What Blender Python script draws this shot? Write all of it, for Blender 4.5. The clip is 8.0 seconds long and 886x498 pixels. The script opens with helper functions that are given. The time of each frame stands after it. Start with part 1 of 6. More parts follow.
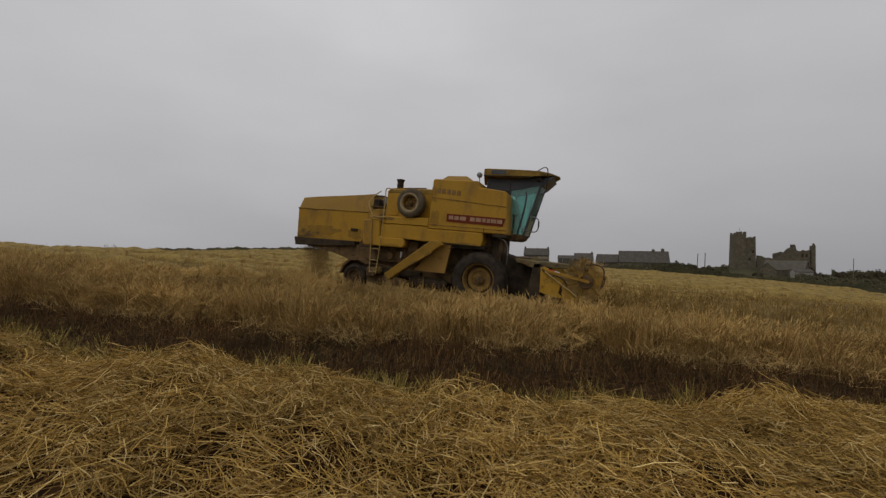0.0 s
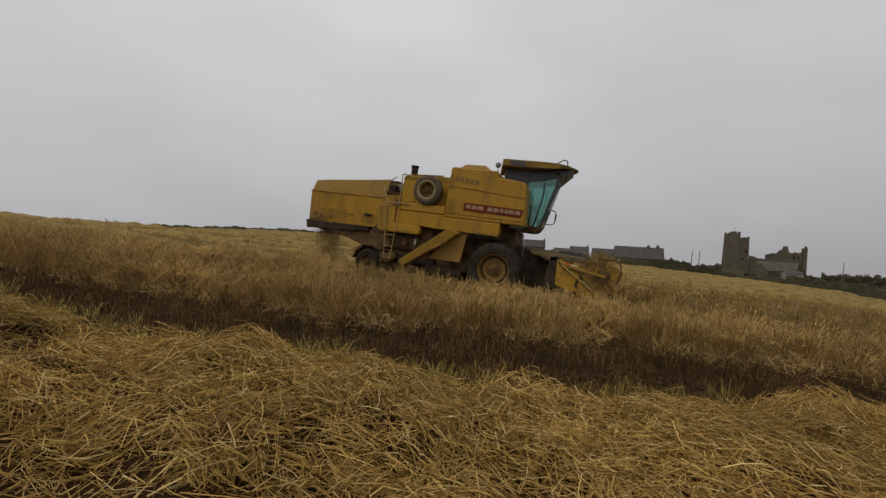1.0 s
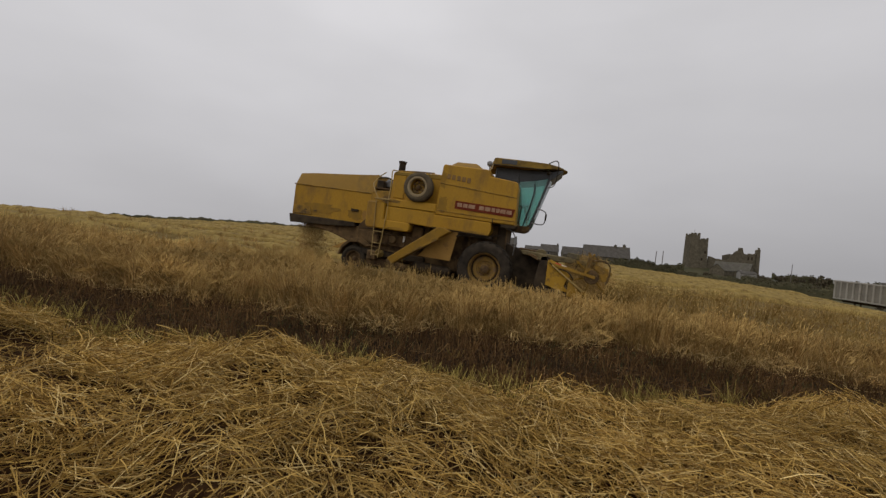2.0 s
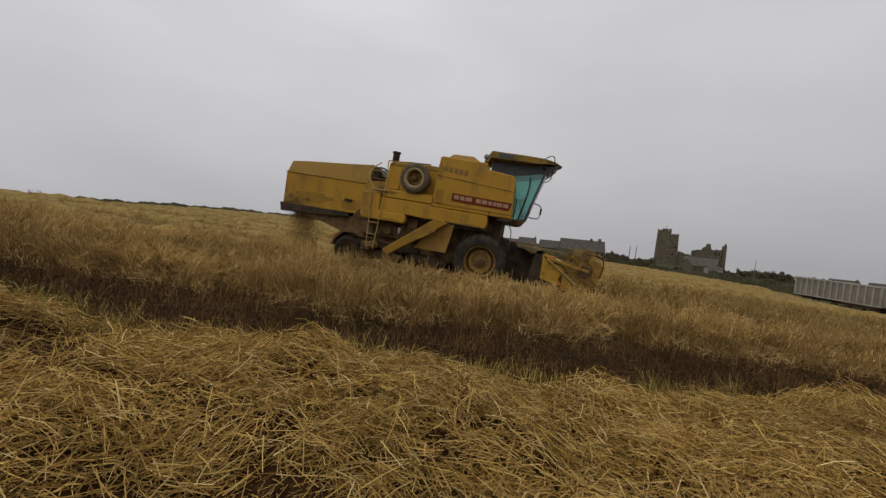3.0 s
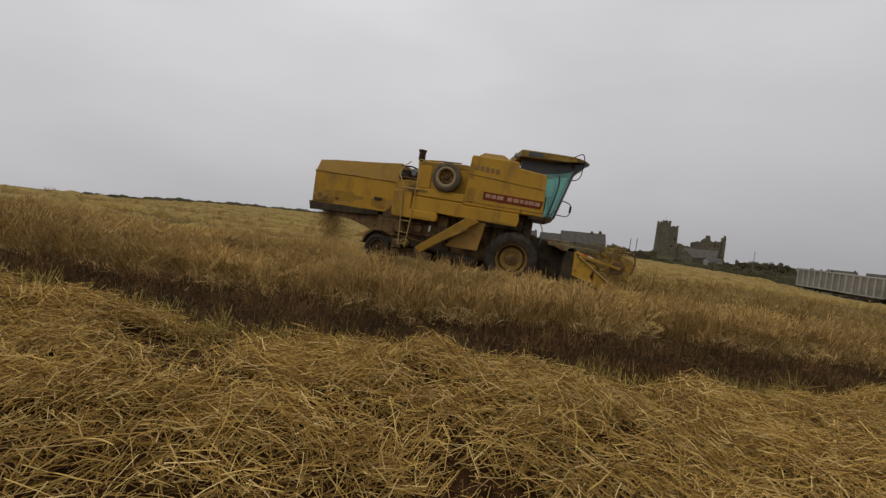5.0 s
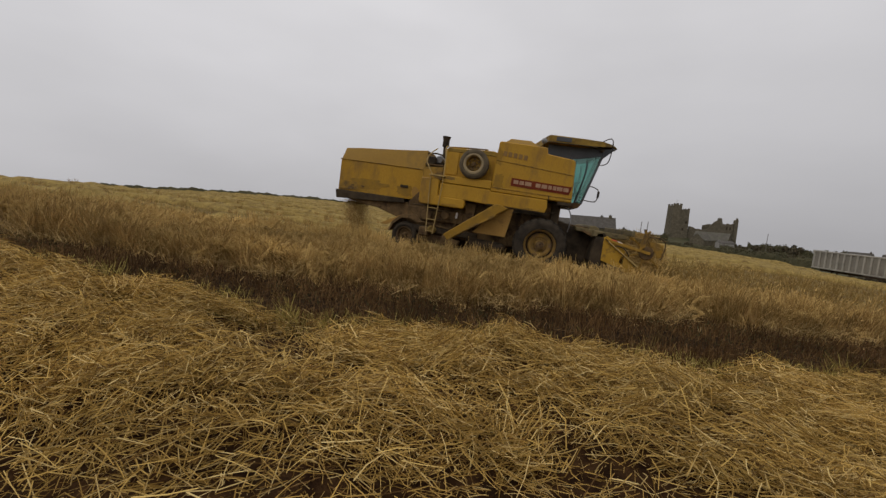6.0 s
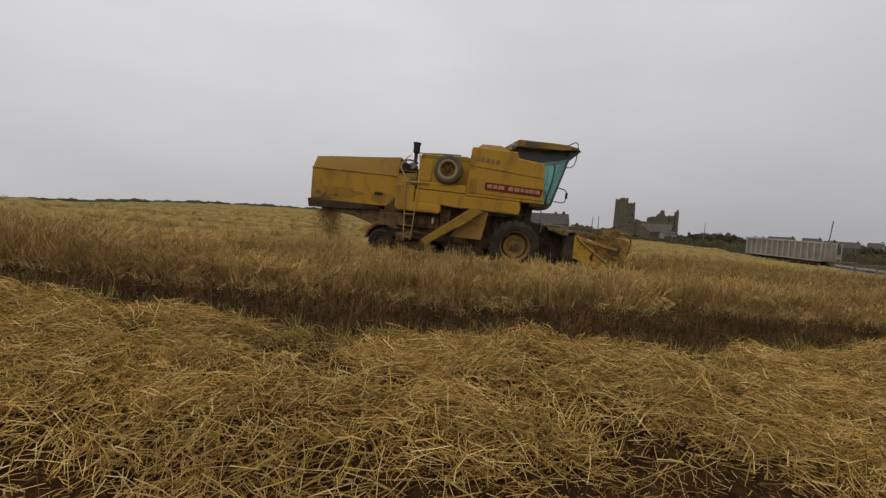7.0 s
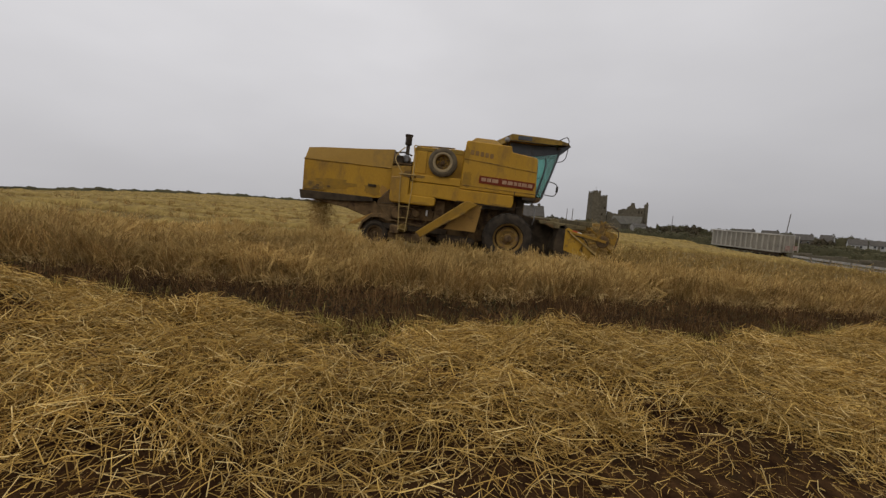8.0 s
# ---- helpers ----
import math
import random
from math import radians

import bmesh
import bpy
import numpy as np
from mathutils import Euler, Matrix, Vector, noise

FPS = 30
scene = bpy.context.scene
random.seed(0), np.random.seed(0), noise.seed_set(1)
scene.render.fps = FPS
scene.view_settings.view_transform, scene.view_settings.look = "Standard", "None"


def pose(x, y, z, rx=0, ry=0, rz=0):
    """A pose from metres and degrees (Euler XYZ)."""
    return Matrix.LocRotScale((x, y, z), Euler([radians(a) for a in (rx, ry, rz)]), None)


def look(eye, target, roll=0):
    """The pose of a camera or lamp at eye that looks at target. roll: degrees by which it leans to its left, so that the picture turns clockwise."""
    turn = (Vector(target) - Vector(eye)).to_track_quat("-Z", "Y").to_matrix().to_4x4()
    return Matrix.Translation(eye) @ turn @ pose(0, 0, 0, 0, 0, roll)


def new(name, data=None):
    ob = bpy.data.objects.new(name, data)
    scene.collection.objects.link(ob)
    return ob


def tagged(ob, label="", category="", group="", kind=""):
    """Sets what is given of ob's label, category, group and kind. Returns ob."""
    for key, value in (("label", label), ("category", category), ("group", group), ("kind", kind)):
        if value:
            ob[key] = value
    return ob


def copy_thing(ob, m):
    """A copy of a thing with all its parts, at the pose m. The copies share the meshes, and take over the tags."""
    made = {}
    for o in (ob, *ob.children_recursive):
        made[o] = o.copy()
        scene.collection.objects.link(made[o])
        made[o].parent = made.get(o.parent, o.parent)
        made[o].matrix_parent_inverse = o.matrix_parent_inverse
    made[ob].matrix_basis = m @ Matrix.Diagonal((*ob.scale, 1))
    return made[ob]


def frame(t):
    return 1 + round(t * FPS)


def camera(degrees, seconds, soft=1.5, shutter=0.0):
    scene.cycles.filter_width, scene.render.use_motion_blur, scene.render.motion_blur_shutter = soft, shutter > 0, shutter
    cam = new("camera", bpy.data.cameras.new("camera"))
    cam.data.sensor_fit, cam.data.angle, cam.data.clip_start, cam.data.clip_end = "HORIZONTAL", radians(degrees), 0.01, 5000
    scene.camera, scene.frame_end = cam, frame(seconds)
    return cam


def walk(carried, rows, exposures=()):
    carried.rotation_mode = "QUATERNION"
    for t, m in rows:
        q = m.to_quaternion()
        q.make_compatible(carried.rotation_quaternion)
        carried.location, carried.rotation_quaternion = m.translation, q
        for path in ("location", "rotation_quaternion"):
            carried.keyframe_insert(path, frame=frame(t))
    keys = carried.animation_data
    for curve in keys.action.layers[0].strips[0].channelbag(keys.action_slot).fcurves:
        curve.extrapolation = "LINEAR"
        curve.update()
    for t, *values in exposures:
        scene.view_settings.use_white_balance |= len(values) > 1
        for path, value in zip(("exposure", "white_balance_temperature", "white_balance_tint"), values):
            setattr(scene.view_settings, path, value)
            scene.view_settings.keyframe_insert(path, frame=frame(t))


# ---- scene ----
cam = camera(95.0, 8.0, soft=1.4)
PATH = [
    (0, (2.653, -11.289, 1.52), (2.025, -9.391, 1.542), 1.2),
    (0.5, (2.372, -11.4, 1.507), (1.746, -9.501, 1.465), 2.4),
    (1, (2.071, -11.448, 1.525), (1.469, -9.541, 1.487), 3.55),
    (1.5, (1.803, -11.472, 1.513), (1.275, -9.544, 1.459), 4.9),
    (1.7, (1.687, -11.467, 1.533), (1.177, -9.534, 1.484), 4.8),
    (2.8, (1.09, -11.58, 1.566), (0.748, -9.611, 1.499), 4.9),
    (3, (1.001, -11.609, 1.538), (0.646, -9.643, 1.455), 5.7),
    (3.5, (0.811, -11.702, 1.534), (0.451, -9.739, 1.406), 8.3),
    (4, (0.609, -11.763, 1.556), (0.258, -9.796, 1.47), 5.3),
    (4.5, (0.326, -11.845, 1.564), (-0.076, -9.888, 1.467), 5.2),
    (4.7, (0.216, -11.899, 1.582), (-0.122, -9.932, 1.484), 5.5),
    (5.8, (-0.402, -12.079, 1.619), (-0.778, -10.124, 1.431), 5.0),
    (6, (-0.536, -12.154, 1.587), (-0.908, -10.198, 1.397), 4.7),
    (6.5, (-0.824, -12.252, 1.612), (-1.153, -10.289, 1.409), 3.05),
    (7, (-1.093, -12.429, 1.67), (-1.265, -10.444, 1.499), 2.6),
    (7.5, (-1.386, -12.517, 1.667), (-1.462, -10.527, 1.479), 3.4),
    (8, (-1.671, -12.622, 1.687), (-1.72, -10.634, 1.479), 2.95),
]
walk(cam, [(t, look(eye, target, roll)) for t, eye, target, roll in PATH], [(0, -0.40), (0.5, -0.33), (1.0, -0.22), (1.5, -0.15), (3.0, -0.13), (4.5, -0.11), (6.5, -0.03), (8.0, 0.0)])

# ---------------------------------------------------------------- light
world = bpy.data.worlds.new("overcast_sky")
scene.world = world
world.use_nodes = True
wn, wl = world.node_tree.nodes, world.node_tree.links
wn.clear()
SUN_EL, SUN_AZ = radians(48), radians(215)
w_out = wn.new("ShaderNodeOutputWorld")
w_bg = wn.new("ShaderNodeBackground")
w_sky = wn.new("ShaderNodeTexSky")
w_sky.sky_type = "NISHITA"
w_sky.sun_disc = False
w_sky.sun_elevation, w_sky.sun_rotation = SUN_EL, SUN_AZ
w_sky.dust_density = 4.0
w_hsv = wn.new("ShaderNodeHueSaturation")
w_hsv.inputs["Saturation"].default_value = 0.25
w_hsv.inputs["Value"].default_value = 0.30
w_co = wn.new("ShaderNodeTexCoord")
w_sep = wn.new("ShaderNodeSeparateXYZ")
w_ramp = wn.new("ShaderNodeValToRGB")
w_ramp.color_ramp.elements[0].position = 0.0
w_ramp.color_ramp.elements[0].color = (5.9, 5.8, 6.0, 1)
w_ramp.color_ramp.elements[1].position = 0.75
w_ramp.color_ramp.elements[1].color = (9.9, 9.75, 10.0, 1)
w_map = wn.new("ShaderNodeMapping")
w_map.inputs["Scale"].default_value = (1.0, 1.0, 2.6)
w_noise = wn.new("ShaderNodeTexNoise")
w_noise.inputs["Scale"].default_value = 1.6
w_noise.inputs["Detail"].default_value = 5.0
w_noise.inputs["Roughness"].default_value = 0.45
w_cl = wn.new("ShaderNodeMapRange")
w_cl.inputs["From Min"].default_value, w_cl.inputs["From Max"].default_value = 0.3, 0.7
w_cl.inputs["To Min"].default_value, w_cl.inputs["To Max"].default_value = 0.90, 1.09
w_mul = wn.new("ShaderNodeMix")
w_mul.data_type, w_mul.blend_type = "RGBA", "MULTIPLY"
w_mul.inputs["Factor"].default_value = 1.0
w_mix = wn.new("ShaderNodeMix")
w_mix.data_type = "RGBA"
w_mix.inputs["Factor"].default_value = 0.82
wl.new(w_sky.outputs["Color"], w_hsv.inputs["Color"])
wl.new(w_co.outputs["Generated"], w_sep.inputs["Vector"])
wl.new(w_sep.outputs["Z"], w_ramp.inputs["Fac"])
wl.new(w_co.outputs["Generated"], w_map.inputs["Vector"])
wl.new(w_map.outputs["Vector"], w_noise.inputs["Vector"])
wl.new(w_noise.outputs["Fac"], w_cl.inputs["Value"])
wl.new(w_ramp.outputs["Color"], w_mul.inputs[6])
wl.new(w_cl.outputs["Result"], w_mul.inputs[7])
wl.new(w_hsv.outputs["Color"], w_mix.inputs[6])
wl.new(w_mul.outputs[2], w_mix.inputs[7])
w_dot = wn.new("ShaderNodeVectorMath")
w_dot.operation = "DOT_PRODUCT"
w_dot.inputs[1].default_value = (0.93, 0.35, -0.10)
wl.new(w_co.outputs["Generated"], w_dot.inputs[0])
w_side = wn.new("ShaderNodeMapRange")
w_side.inputs["From Min"].default_value, w_side.inputs["From Max"].default_value = -0.2, 1.0
w_side.inputs["To Min"].default_value, w_side.inputs["To Max"].default_value = 1.04, 0.84
wl.new(w_dot.outputs["Value"], w_side.inputs["Value"])
w_dim = wn.new("ShaderNodeMix")
w_dim.data_type, w_dim.blend_type = "RGBA", "MULTIPLY"
w_dim.inputs["Factor"].default_value = 1.0
wl.new(w_mix.outputs[2], w_dim.inputs[6])
wl.new(w_side.outputs["Result"], w_dim.inputs[7])
wl.new(w_dim.outputs[2], w_bg.inputs["Color"])
w_bg.inputs["Strength"].default_value = 0.10
wl.new(w_bg.outputs["Background"], w_out.inputs["Surface"])

sun = new("sun", bpy.data.lights.new("sun", "SUN"))
sun.data.energy, sun.data.angle, sun.data.color = 0.5, radians(25), (1.0, 0.96, 0.9)
sun.matrix_world = look((60 * math.sin(SUN_AZ) * math.cos(SUN_EL), 60 * math.cos(SUN_AZ) * math.cos(SUN_EL), 60 * math.sin(SUN_EL)), (0, 0, 0))


# ---------------------------------------------------------------- materials
def material(name, rough=0.8, metal=0.0):
    m = bpy.data.materials.new(name)
    m.use_nodes = True
    b = m.node_tree.nodes["Principled BSDF"]
    b.inputs["Roughness"].default_value, b.inputs["Metallic"].default_value = rough, metal
    return m, m.node_tree.nodes, m.node_tree.links, b


def noisy(name, c1, c2, scale=4.0, rough=0.8, metal=0.0, detail=6.0, bump=0.2, fine=60.0, dirt=None, dirt_scale=1.3, dirt_from=0.52, vary=0.0, stretch=(1, 1, 1), spec=0.5):
    """Two colours mixed by noise, fine grain, optional stains and change from piece to piece."""
    m, n, l, b = material(name, rough, metal)
    b.inputs["Specular IOR Level"].default_value = spec
    co = n.new("ShaderNodeTexCoord")
    mp = n.new("ShaderNodeMapping")
    mp.inputs["Scale"].default_value = stretch
    l.new(co.outputs["Object"], mp.inputs["Vector"])
    t1 = n.new("ShaderNodeTexNoise")
    t1.inputs["Scale"].default_value, t1.inputs["Detail"].default_value = scale, detail
    l.new(mp.outputs["Vector"], t1.inputs["Vector"])
    t2 = n.new("ShaderNodeTexNoise")
    t2.inputs["Scale"].default_value, t2.inputs["Detail"].default_value = fine, 3.0
    l.new(mp.outputs["Vector"], t2.inputs["Vector"])
    mr = n.new("ShaderNodeMapRange")
    mr.inputs["From Min"].default_value, mr.inputs["From Max"].default_value = 0.33, 0.67
    l.new(t1.outputs["Fac"], mr.inputs["Value"])
    mx = n.new("ShaderNodeMix")
    mx.data_type = "RGBA"
    mx.inputs[6].default_value, mx.inputs[7].default_value = (*c1, 1), (*c2, 1)
    l.new(mr.outputs["Result"], mx.inputs["Factor"])
    col = mx.outputs[2]
    if dirt:
        t3 = n.new("ShaderNodeTexNoise")
        t3.inputs["Scale"].default_value, t3.inputs["Detail"].default_value, t3.inputs["Roughness"].default_value = dirt_scale, 9.0, 0.68
        l.new(mp.outputs["Vector"], t3.inputs["Vector"])
        dr = n.new("ShaderNodeMapRange")
        dr.inputs["From Min"].default_value, dr.inputs["From Max"].default_value = dirt_from, dirt_from + 0.14
        l.new(t3.outputs["Fac"], dr.inputs["Value"])
        dm = n.new("ShaderNodeMix")
        dm.data_type = "RGBA"
        dm.inputs[7].default_value = (*dirt, 1)
        l.new(dr.outputs["Result"], dm.inputs["Factor"])
        l.new(col, dm.inputs[6])
        col = dm.outputs[2]
    g = n.new("ShaderNodeMapRange")
    g.inputs["To Min"].default_value, g.inputs["To Max"].default_value = 0.8, 1.2
    l.new(t2.outputs["Fac"], g.inputs["Value"])
    val = g.outputs["Result"]
    if vary:
        info = n.new("ShaderNodeObjectInfo")
        vr = n.new("ShaderNodeMapRange")
        vr.inputs["To Min"].default_value, vr.inputs["To Max"].default_value = 1 - vary, 1 + vary
        l.new(info.outputs["Random"], vr.inputs["Value"])
        vm = n.new("ShaderNodeMath")
        vm.operation = "MULTIPLY"
        l.new(val, vm.inputs[0])
        l.new(vr.outputs["Result"], vm.inputs[1])
        val = vm.outputs["Value"]
    gm = n.new("ShaderNodeMix")
    gm.data_type, gm.blend_type = "RGBA", "MULTIPLY"
    gm.inputs["Factor"].default_value = 1.0
    l.new(col, gm.inputs[6])
    l.new(val, gm.inputs[7])
    l.new(gm.outputs[2], b.inputs["Base Color"])
    if bump:
        bp = n.new("ShaderNodeBump")
        bp.inputs["Strength"].default_value, bp.inputs["Distance"].default_value = bump, 0.02
        l.new(t2.outputs["Fac"], bp.inputs["Height"])
        l.new(bp.outputs["Normal"], b.inputs["Normal"])
    return m


def stalks(name, ramp, rough=0.75, patch=0.35, patch_scale=0.6, spec=0.12):
    """Straw and leaves: a colour for each stalk out of a ramp, and patches over the field."""
    m, n, l, b = material(name, rough)
    b.inputs["Specular IOR Level"].default_value = spec
    geo = n.new("ShaderNodeNewGeometry")
    rp = n.new("ShaderNodeValToRGB")
    while len(rp.color_ramp.elements) < len(ramp):
        rp.color_ramp.elements.new(0.5)
    for i, c in enumerate(ramp):
        rp.color_ramp.elements[i].position = i / (len(ramp) - 1)
        rp.color_ramp.elements[i].color = (*c, 1)
    l.new(geo.outputs["Random Per Island"], rp.inputs["Fac"])
    co = n.new("ShaderNodeTexCoord")
    t = n.new("ShaderNodeTexNoise")
    t.inputs["Scale"].default_value, t.inputs["Detail"].default_value = patch_scale, 4.0
    l.new(co.outputs["Object"], t.inputs["Vector"])
    mr = n.new("ShaderNodeMapRange")
    mr.inputs["From Min"].default_value, mr.inputs["From Max"].default_value = 0.3, 0.7
    mr.inputs["To Min"].default_value, mr.inputs["To Max"].default_value = 1 - patch, 1 + patch
    l.new(t.outputs["Fac"], mr.inputs["Value"])
    mx = n.new("ShaderNodeMix")
    mx.data_type, mx.blend_type = "RGBA", "MULTIPLY"
    mx.inputs["Factor"].default_value = 1.0
    l.new(rp.outputs["Color"], mx.inputs[6])
    l.new(mr.outputs["Result"], mx.inputs[7])
    l.new(mx.outputs[2], b.inputs["Base Color"])
    return m


M_YELLOW = noisy("worn_yellow_paint", (0.34, 0.182, 0.013), (0.40, 0.220, 0.018), 0.9, 0.5, 0.0, bump=0.05, fine=35, dirt=(0.235, 0.130, 0.022), dirt_scale=1.5, dirt_from=0.5, spec=0.25, stretch=(1.0, 1, 0.42))
M_YELLOW_T = noisy("grimy_ochre_paint", (0.235, 0.128, 0.011), (0.29, 0.16, 0.014), 1.2, 0.55, 0.0, bump=0.05, fine=35, dirt=(0.185, 0.105, 0.017), dirt_scale=1.2, dirt_from=0.5, spec=0.25)
M_YELLOW_D = noisy("dusty_yellow_paint", (0.27, 0.150, 0.018), (0.33, 0.19, 0.028), 2.0, 0.7, 0.0, bump=0.1, fine=40, dirt=(0.10, 0.062, 0.024), dirt_scale=2.2, dirt_from=0.47, spec=0.25)
M_YELLOW_P = noisy("chipped_yellow_plate", (0.36, 0.20, 0.016), (0.42, 0.24, 0.024), 3.0, 0.6, 0.0, bump=0.1, fine=40, dirt=(0.11, 0.066, 0.024), dirt_scale=4.5, dirt_from=0.56, spec=0.25)
M_BROWN_D = noisy("brown_dusty_sheet", (0.29, 0.162, 0.040), (0.35, 0.20, 0.050), 1.6, 0.75, 0.0, bump=0.1, fine=40, dirt=(0.15, 0.085, 0.032), dirt_scale=1.8, dirt_from=0.52, spec=0.2)
M_TYRE_D = noisy("brown_dusted_rubber", (0.026, 0.021, 0.016), (0.06, 0.046, 0.03), 5, 0.95, 0.0, bump=0.3, fine=80, spec=0.12)
M_RIM = noisy("dusty_wheel_paint", (0.26, 0.155, 0.036), (0.18, 0.108, 0.028), 5, 0.8, 0.0, bump=0.1, dirt=(0.16, 0.10, 0.05), dirt_scale=5, dirt_from=0.5, spec=0.25)
M_RIM_PALE = noisy("pale_wheel_paint", (0.30, 0.225, 0.115), (0.22, 0.165, 0.085), 6, 0.7, 0.0, bump=0.1)
M_RUBBER = noisy("dusty_rubber", (0.022, 0.018, 0.014), (0.058, 0.045, 0.031), 5, 0.9, 0.0, bump=0.3, fine=80, spec=0.12)
M_TYRE_PALE = noisy("dust_caked_rubber", (0.070, 0.055, 0.036), (0.135, 0.105, 0.065), 5, 0.95, 0.0, bump=0.3, fine=80, spec=0.12)
M_DARK = noisy("dark_greasy_steel", (0.026, 0.020, 0.014), (0.070, 0.050, 0.030), 4, 0.75, 0.2, bump=0.3, spec=0.12)
M_RUSTY = noisy("dusty_rusted_steel", (0.085, 0.054, 0.026), (0.18, 0.114, 0.052), 3.5, 0.85, 0.1, bump=0.35, dirt=(0.05, 0.03, 0.018), dirt_scale=3, dirt_from=0.5, spec=0.12)
M_CABDARK = noisy("dark_grey_cab_paint", (0.035, 0.038, 0.042), (0.055, 0.057, 0.06), 3, 0.45, 0.0, bump=0.05)
M_PIPE = noisy("worn_pale_yellow_tube", (0.38, 0.26, 0.08), (0.27, 0.18, 0.06), 9, 0.6, 0.2, bump=0.1)
M_GREY = noisy("grey_steel", (0.16, 0.16, 0.16), (0.24, 0.23, 0.22), 6, 0.5, 0.6, bump=0.1)
M_SIGN = noisy("dark_red_sign_film", (0.118, 0.019, 0.008), (0.150, 0.030, 0.011), 3, 0.7, 0.0, bump=0.03, dirt=(0.17, 0.065, 0.025), dirt_scale=2.5, dirt_from=0.55, spec=0.12)
M_ROOF = noisy("grimy_yellow_roof_paint", (0.18, 0.112, 0.024), (0.28, 0.175, 0.030), 2.2, 0.75, 0.0, bump=0.1, fine=40, dirt=(0.055, 0.038, 0.02), dirt_scale=3, dirt_from=0.5, spec=0.2)
M_MARK = noisy("faded_cream_mark", (0.37, 0.225, 0.130), (0.25, 0.135, 0.070), 9, 0.7, 0.0, bump=0.03)
M_BADGE = noisy("faded_brown_badge", (0.17, 0.09, 0.02), (0.22, 0.12, 0.028), 8, 0.7, 0.0, bump=0.05)
M_RED = noisy("red_reflector", (0.55, 0.03, 0.015), (0.48, 0.03, 0.02), 8, 0.3, 0.0, bump=0.0)
M_WHITE = noisy("white_reflector", (0.75, 0.72, 0.66), (0.65, 0.62, 0.56), 8, 0.4, 0.0, bump=0.0)
# soil: the deep shade between the plants is put into its colour
M_SOIL = noisy("shade_darkened_brown_soil", (0.015, 0.010, 0.006), (0.030, 0.019, 0.011), 2.5, 0.95, 0.0, bump=0.6, fine=30, dirt=(0.085, 0.056, 0.026), dirt_scale=14, dirt_from=0.53, spec=0.02)
# bed under the straw, its brown darkened to give the shade in the gaps
M_STRAW_BED = noisy("gap_shaded_straw_bed", (0.020, 0.010, 0.005), (0.066, 0.034, 0.014), 11, 0.9, 0.0, bump=0.8, fine=60, dirt=(0.031, 0.019, 0.009), dirt_scale=3.5, dirt_from=0.53, spec=0.02)
M_FAR_STRAW = noisy("far_windrow_straw", (0.315, 0.224, 0.068), (0.19, 0.129, 0.038), 2.2, 0.9, 0.0, bump=0.8, fine=16, dirt=(0.105, 0.062, 0.02), dirt_scale=2.6, dirt_from=0.52, spec=0.12)
M_STRAW = stalks("golden_straw", [(0.117, 0.060, 0.019), (0.170, 0.096, 0.020), (0.362, 0.220, 0.052), (0.540, 0.352, 0.097), (0.258, 0.148, 0.032), (0.740, 0.550, 0.230), (0.250, 0.156, 0.044), (0.472, 0.293, 0.072), (0.634, 0.440, 0.145)], patch=0.22)
M_GREENSTRAW = stalks("yellow_green_stalks", [(0.235, 0.182, 0.041), (0.375, 0.295, 0.075), (0.485, 0.382, 0.113), (0.173, 0.130, 0.030), (0.296, 0.212, 0.055)], patch=0.3)
M_CROP = stalks("ripe_brown_crop", [(0.190, 0.106, 0.036), (0.280, 0.166, 0.052), (0.365, 0.231, 0.077), (0.235, 0.134, 0.042), (0.530, 0.362, 0.138), (0.148, 0.084, 0.029), (0.312, 0.192, 0.061)], patch=0.40, patch_scale=2.6)
M_EARS = stalks("ripe_ears", [(0.298, 0.182, 0.056), (0.378, 0.246, 0.080), (0.469, 0.320, 0.116), (0.334, 0.208, 0.066)], patch=0.4, patch_scale=0.5)
M_PALE_STEM = stalks("bleached_stems", [(0.36, 0.235, 0.086), (0.46, 0.32, 0.13), (0.31, 0.195, 0.07), (0.53, 0.39, 0.175), (0.26, 0.158, 0.056)], patch=0.3, patch_scale=1.0)
M_STUBBLE = stalks("dark_stubble", [(0.058, 0.028, 0.011), (0.103, 0.054, 0.020), (0.081, 0.045, 0.016), (0.218, 0.125, 0.047), (0.042, 0.020, 0.009), (0.138, 0.076, 0.027)], patch=0.45, patch_scale=1.3)
M_TUFT = stalks("dull_olive_stubble", [(0.150, 0.104, 0.030), (0.235, 0.168, 0.048), (0.105, 0.068, 0.022), (0.310, 0.225, 0.075), (0.180, 0.115, 0.036)], patch=0.35, patch_scale=1.2)
M_WEED = stalks("dull_green_weeds", [(0.050, 0.050, 0.018), (0.075, 0.072, 0.026), (0.045, 0.055, 0.020), (0.10, 0.085, 0.032)], patch=0.3)
M_FAR_STUBBLE = stalks("golden_stubble", [(0.219, 0.148, 0.042), (0.301, 0.210, 0.062), (0.173, 0.109, 0.029), (0.264, 0.191, 0.055)], patch=0.25, patch_scale=0.2)
M_UNCUT = stalks("ripe_uncut_crop", [(0.190, 0.118, 0.034), (0.258, 0.166, 0.048), (0.152, 0.090, 0.025), (0.228, 0.150, 0.044)], patch=0.3, patch_scale=0.3)
M_STONE = noisy("weathered_castle_stone", (0.145, 0.122, 0.084), (0.092, 0.078, 0.054), 0.9, 0.95, 0.0, bump=0.6, fine=5.0, dirt=(0.075, 0.07, 0.05), dirt_scale=0.35, dirt_from=0.55, spec=0.12)
M_SLATE = noisy("grey_slate", (0.068, 0.061, 0.052), (0.105, 0.094, 0.080), 1.2, 0.8, 0.0, bump=0.3, fine=9, dirt=(0.14, 0.125, 0.09), dirt_scale=0.8, dirt_from=0.6, spec=0.12)
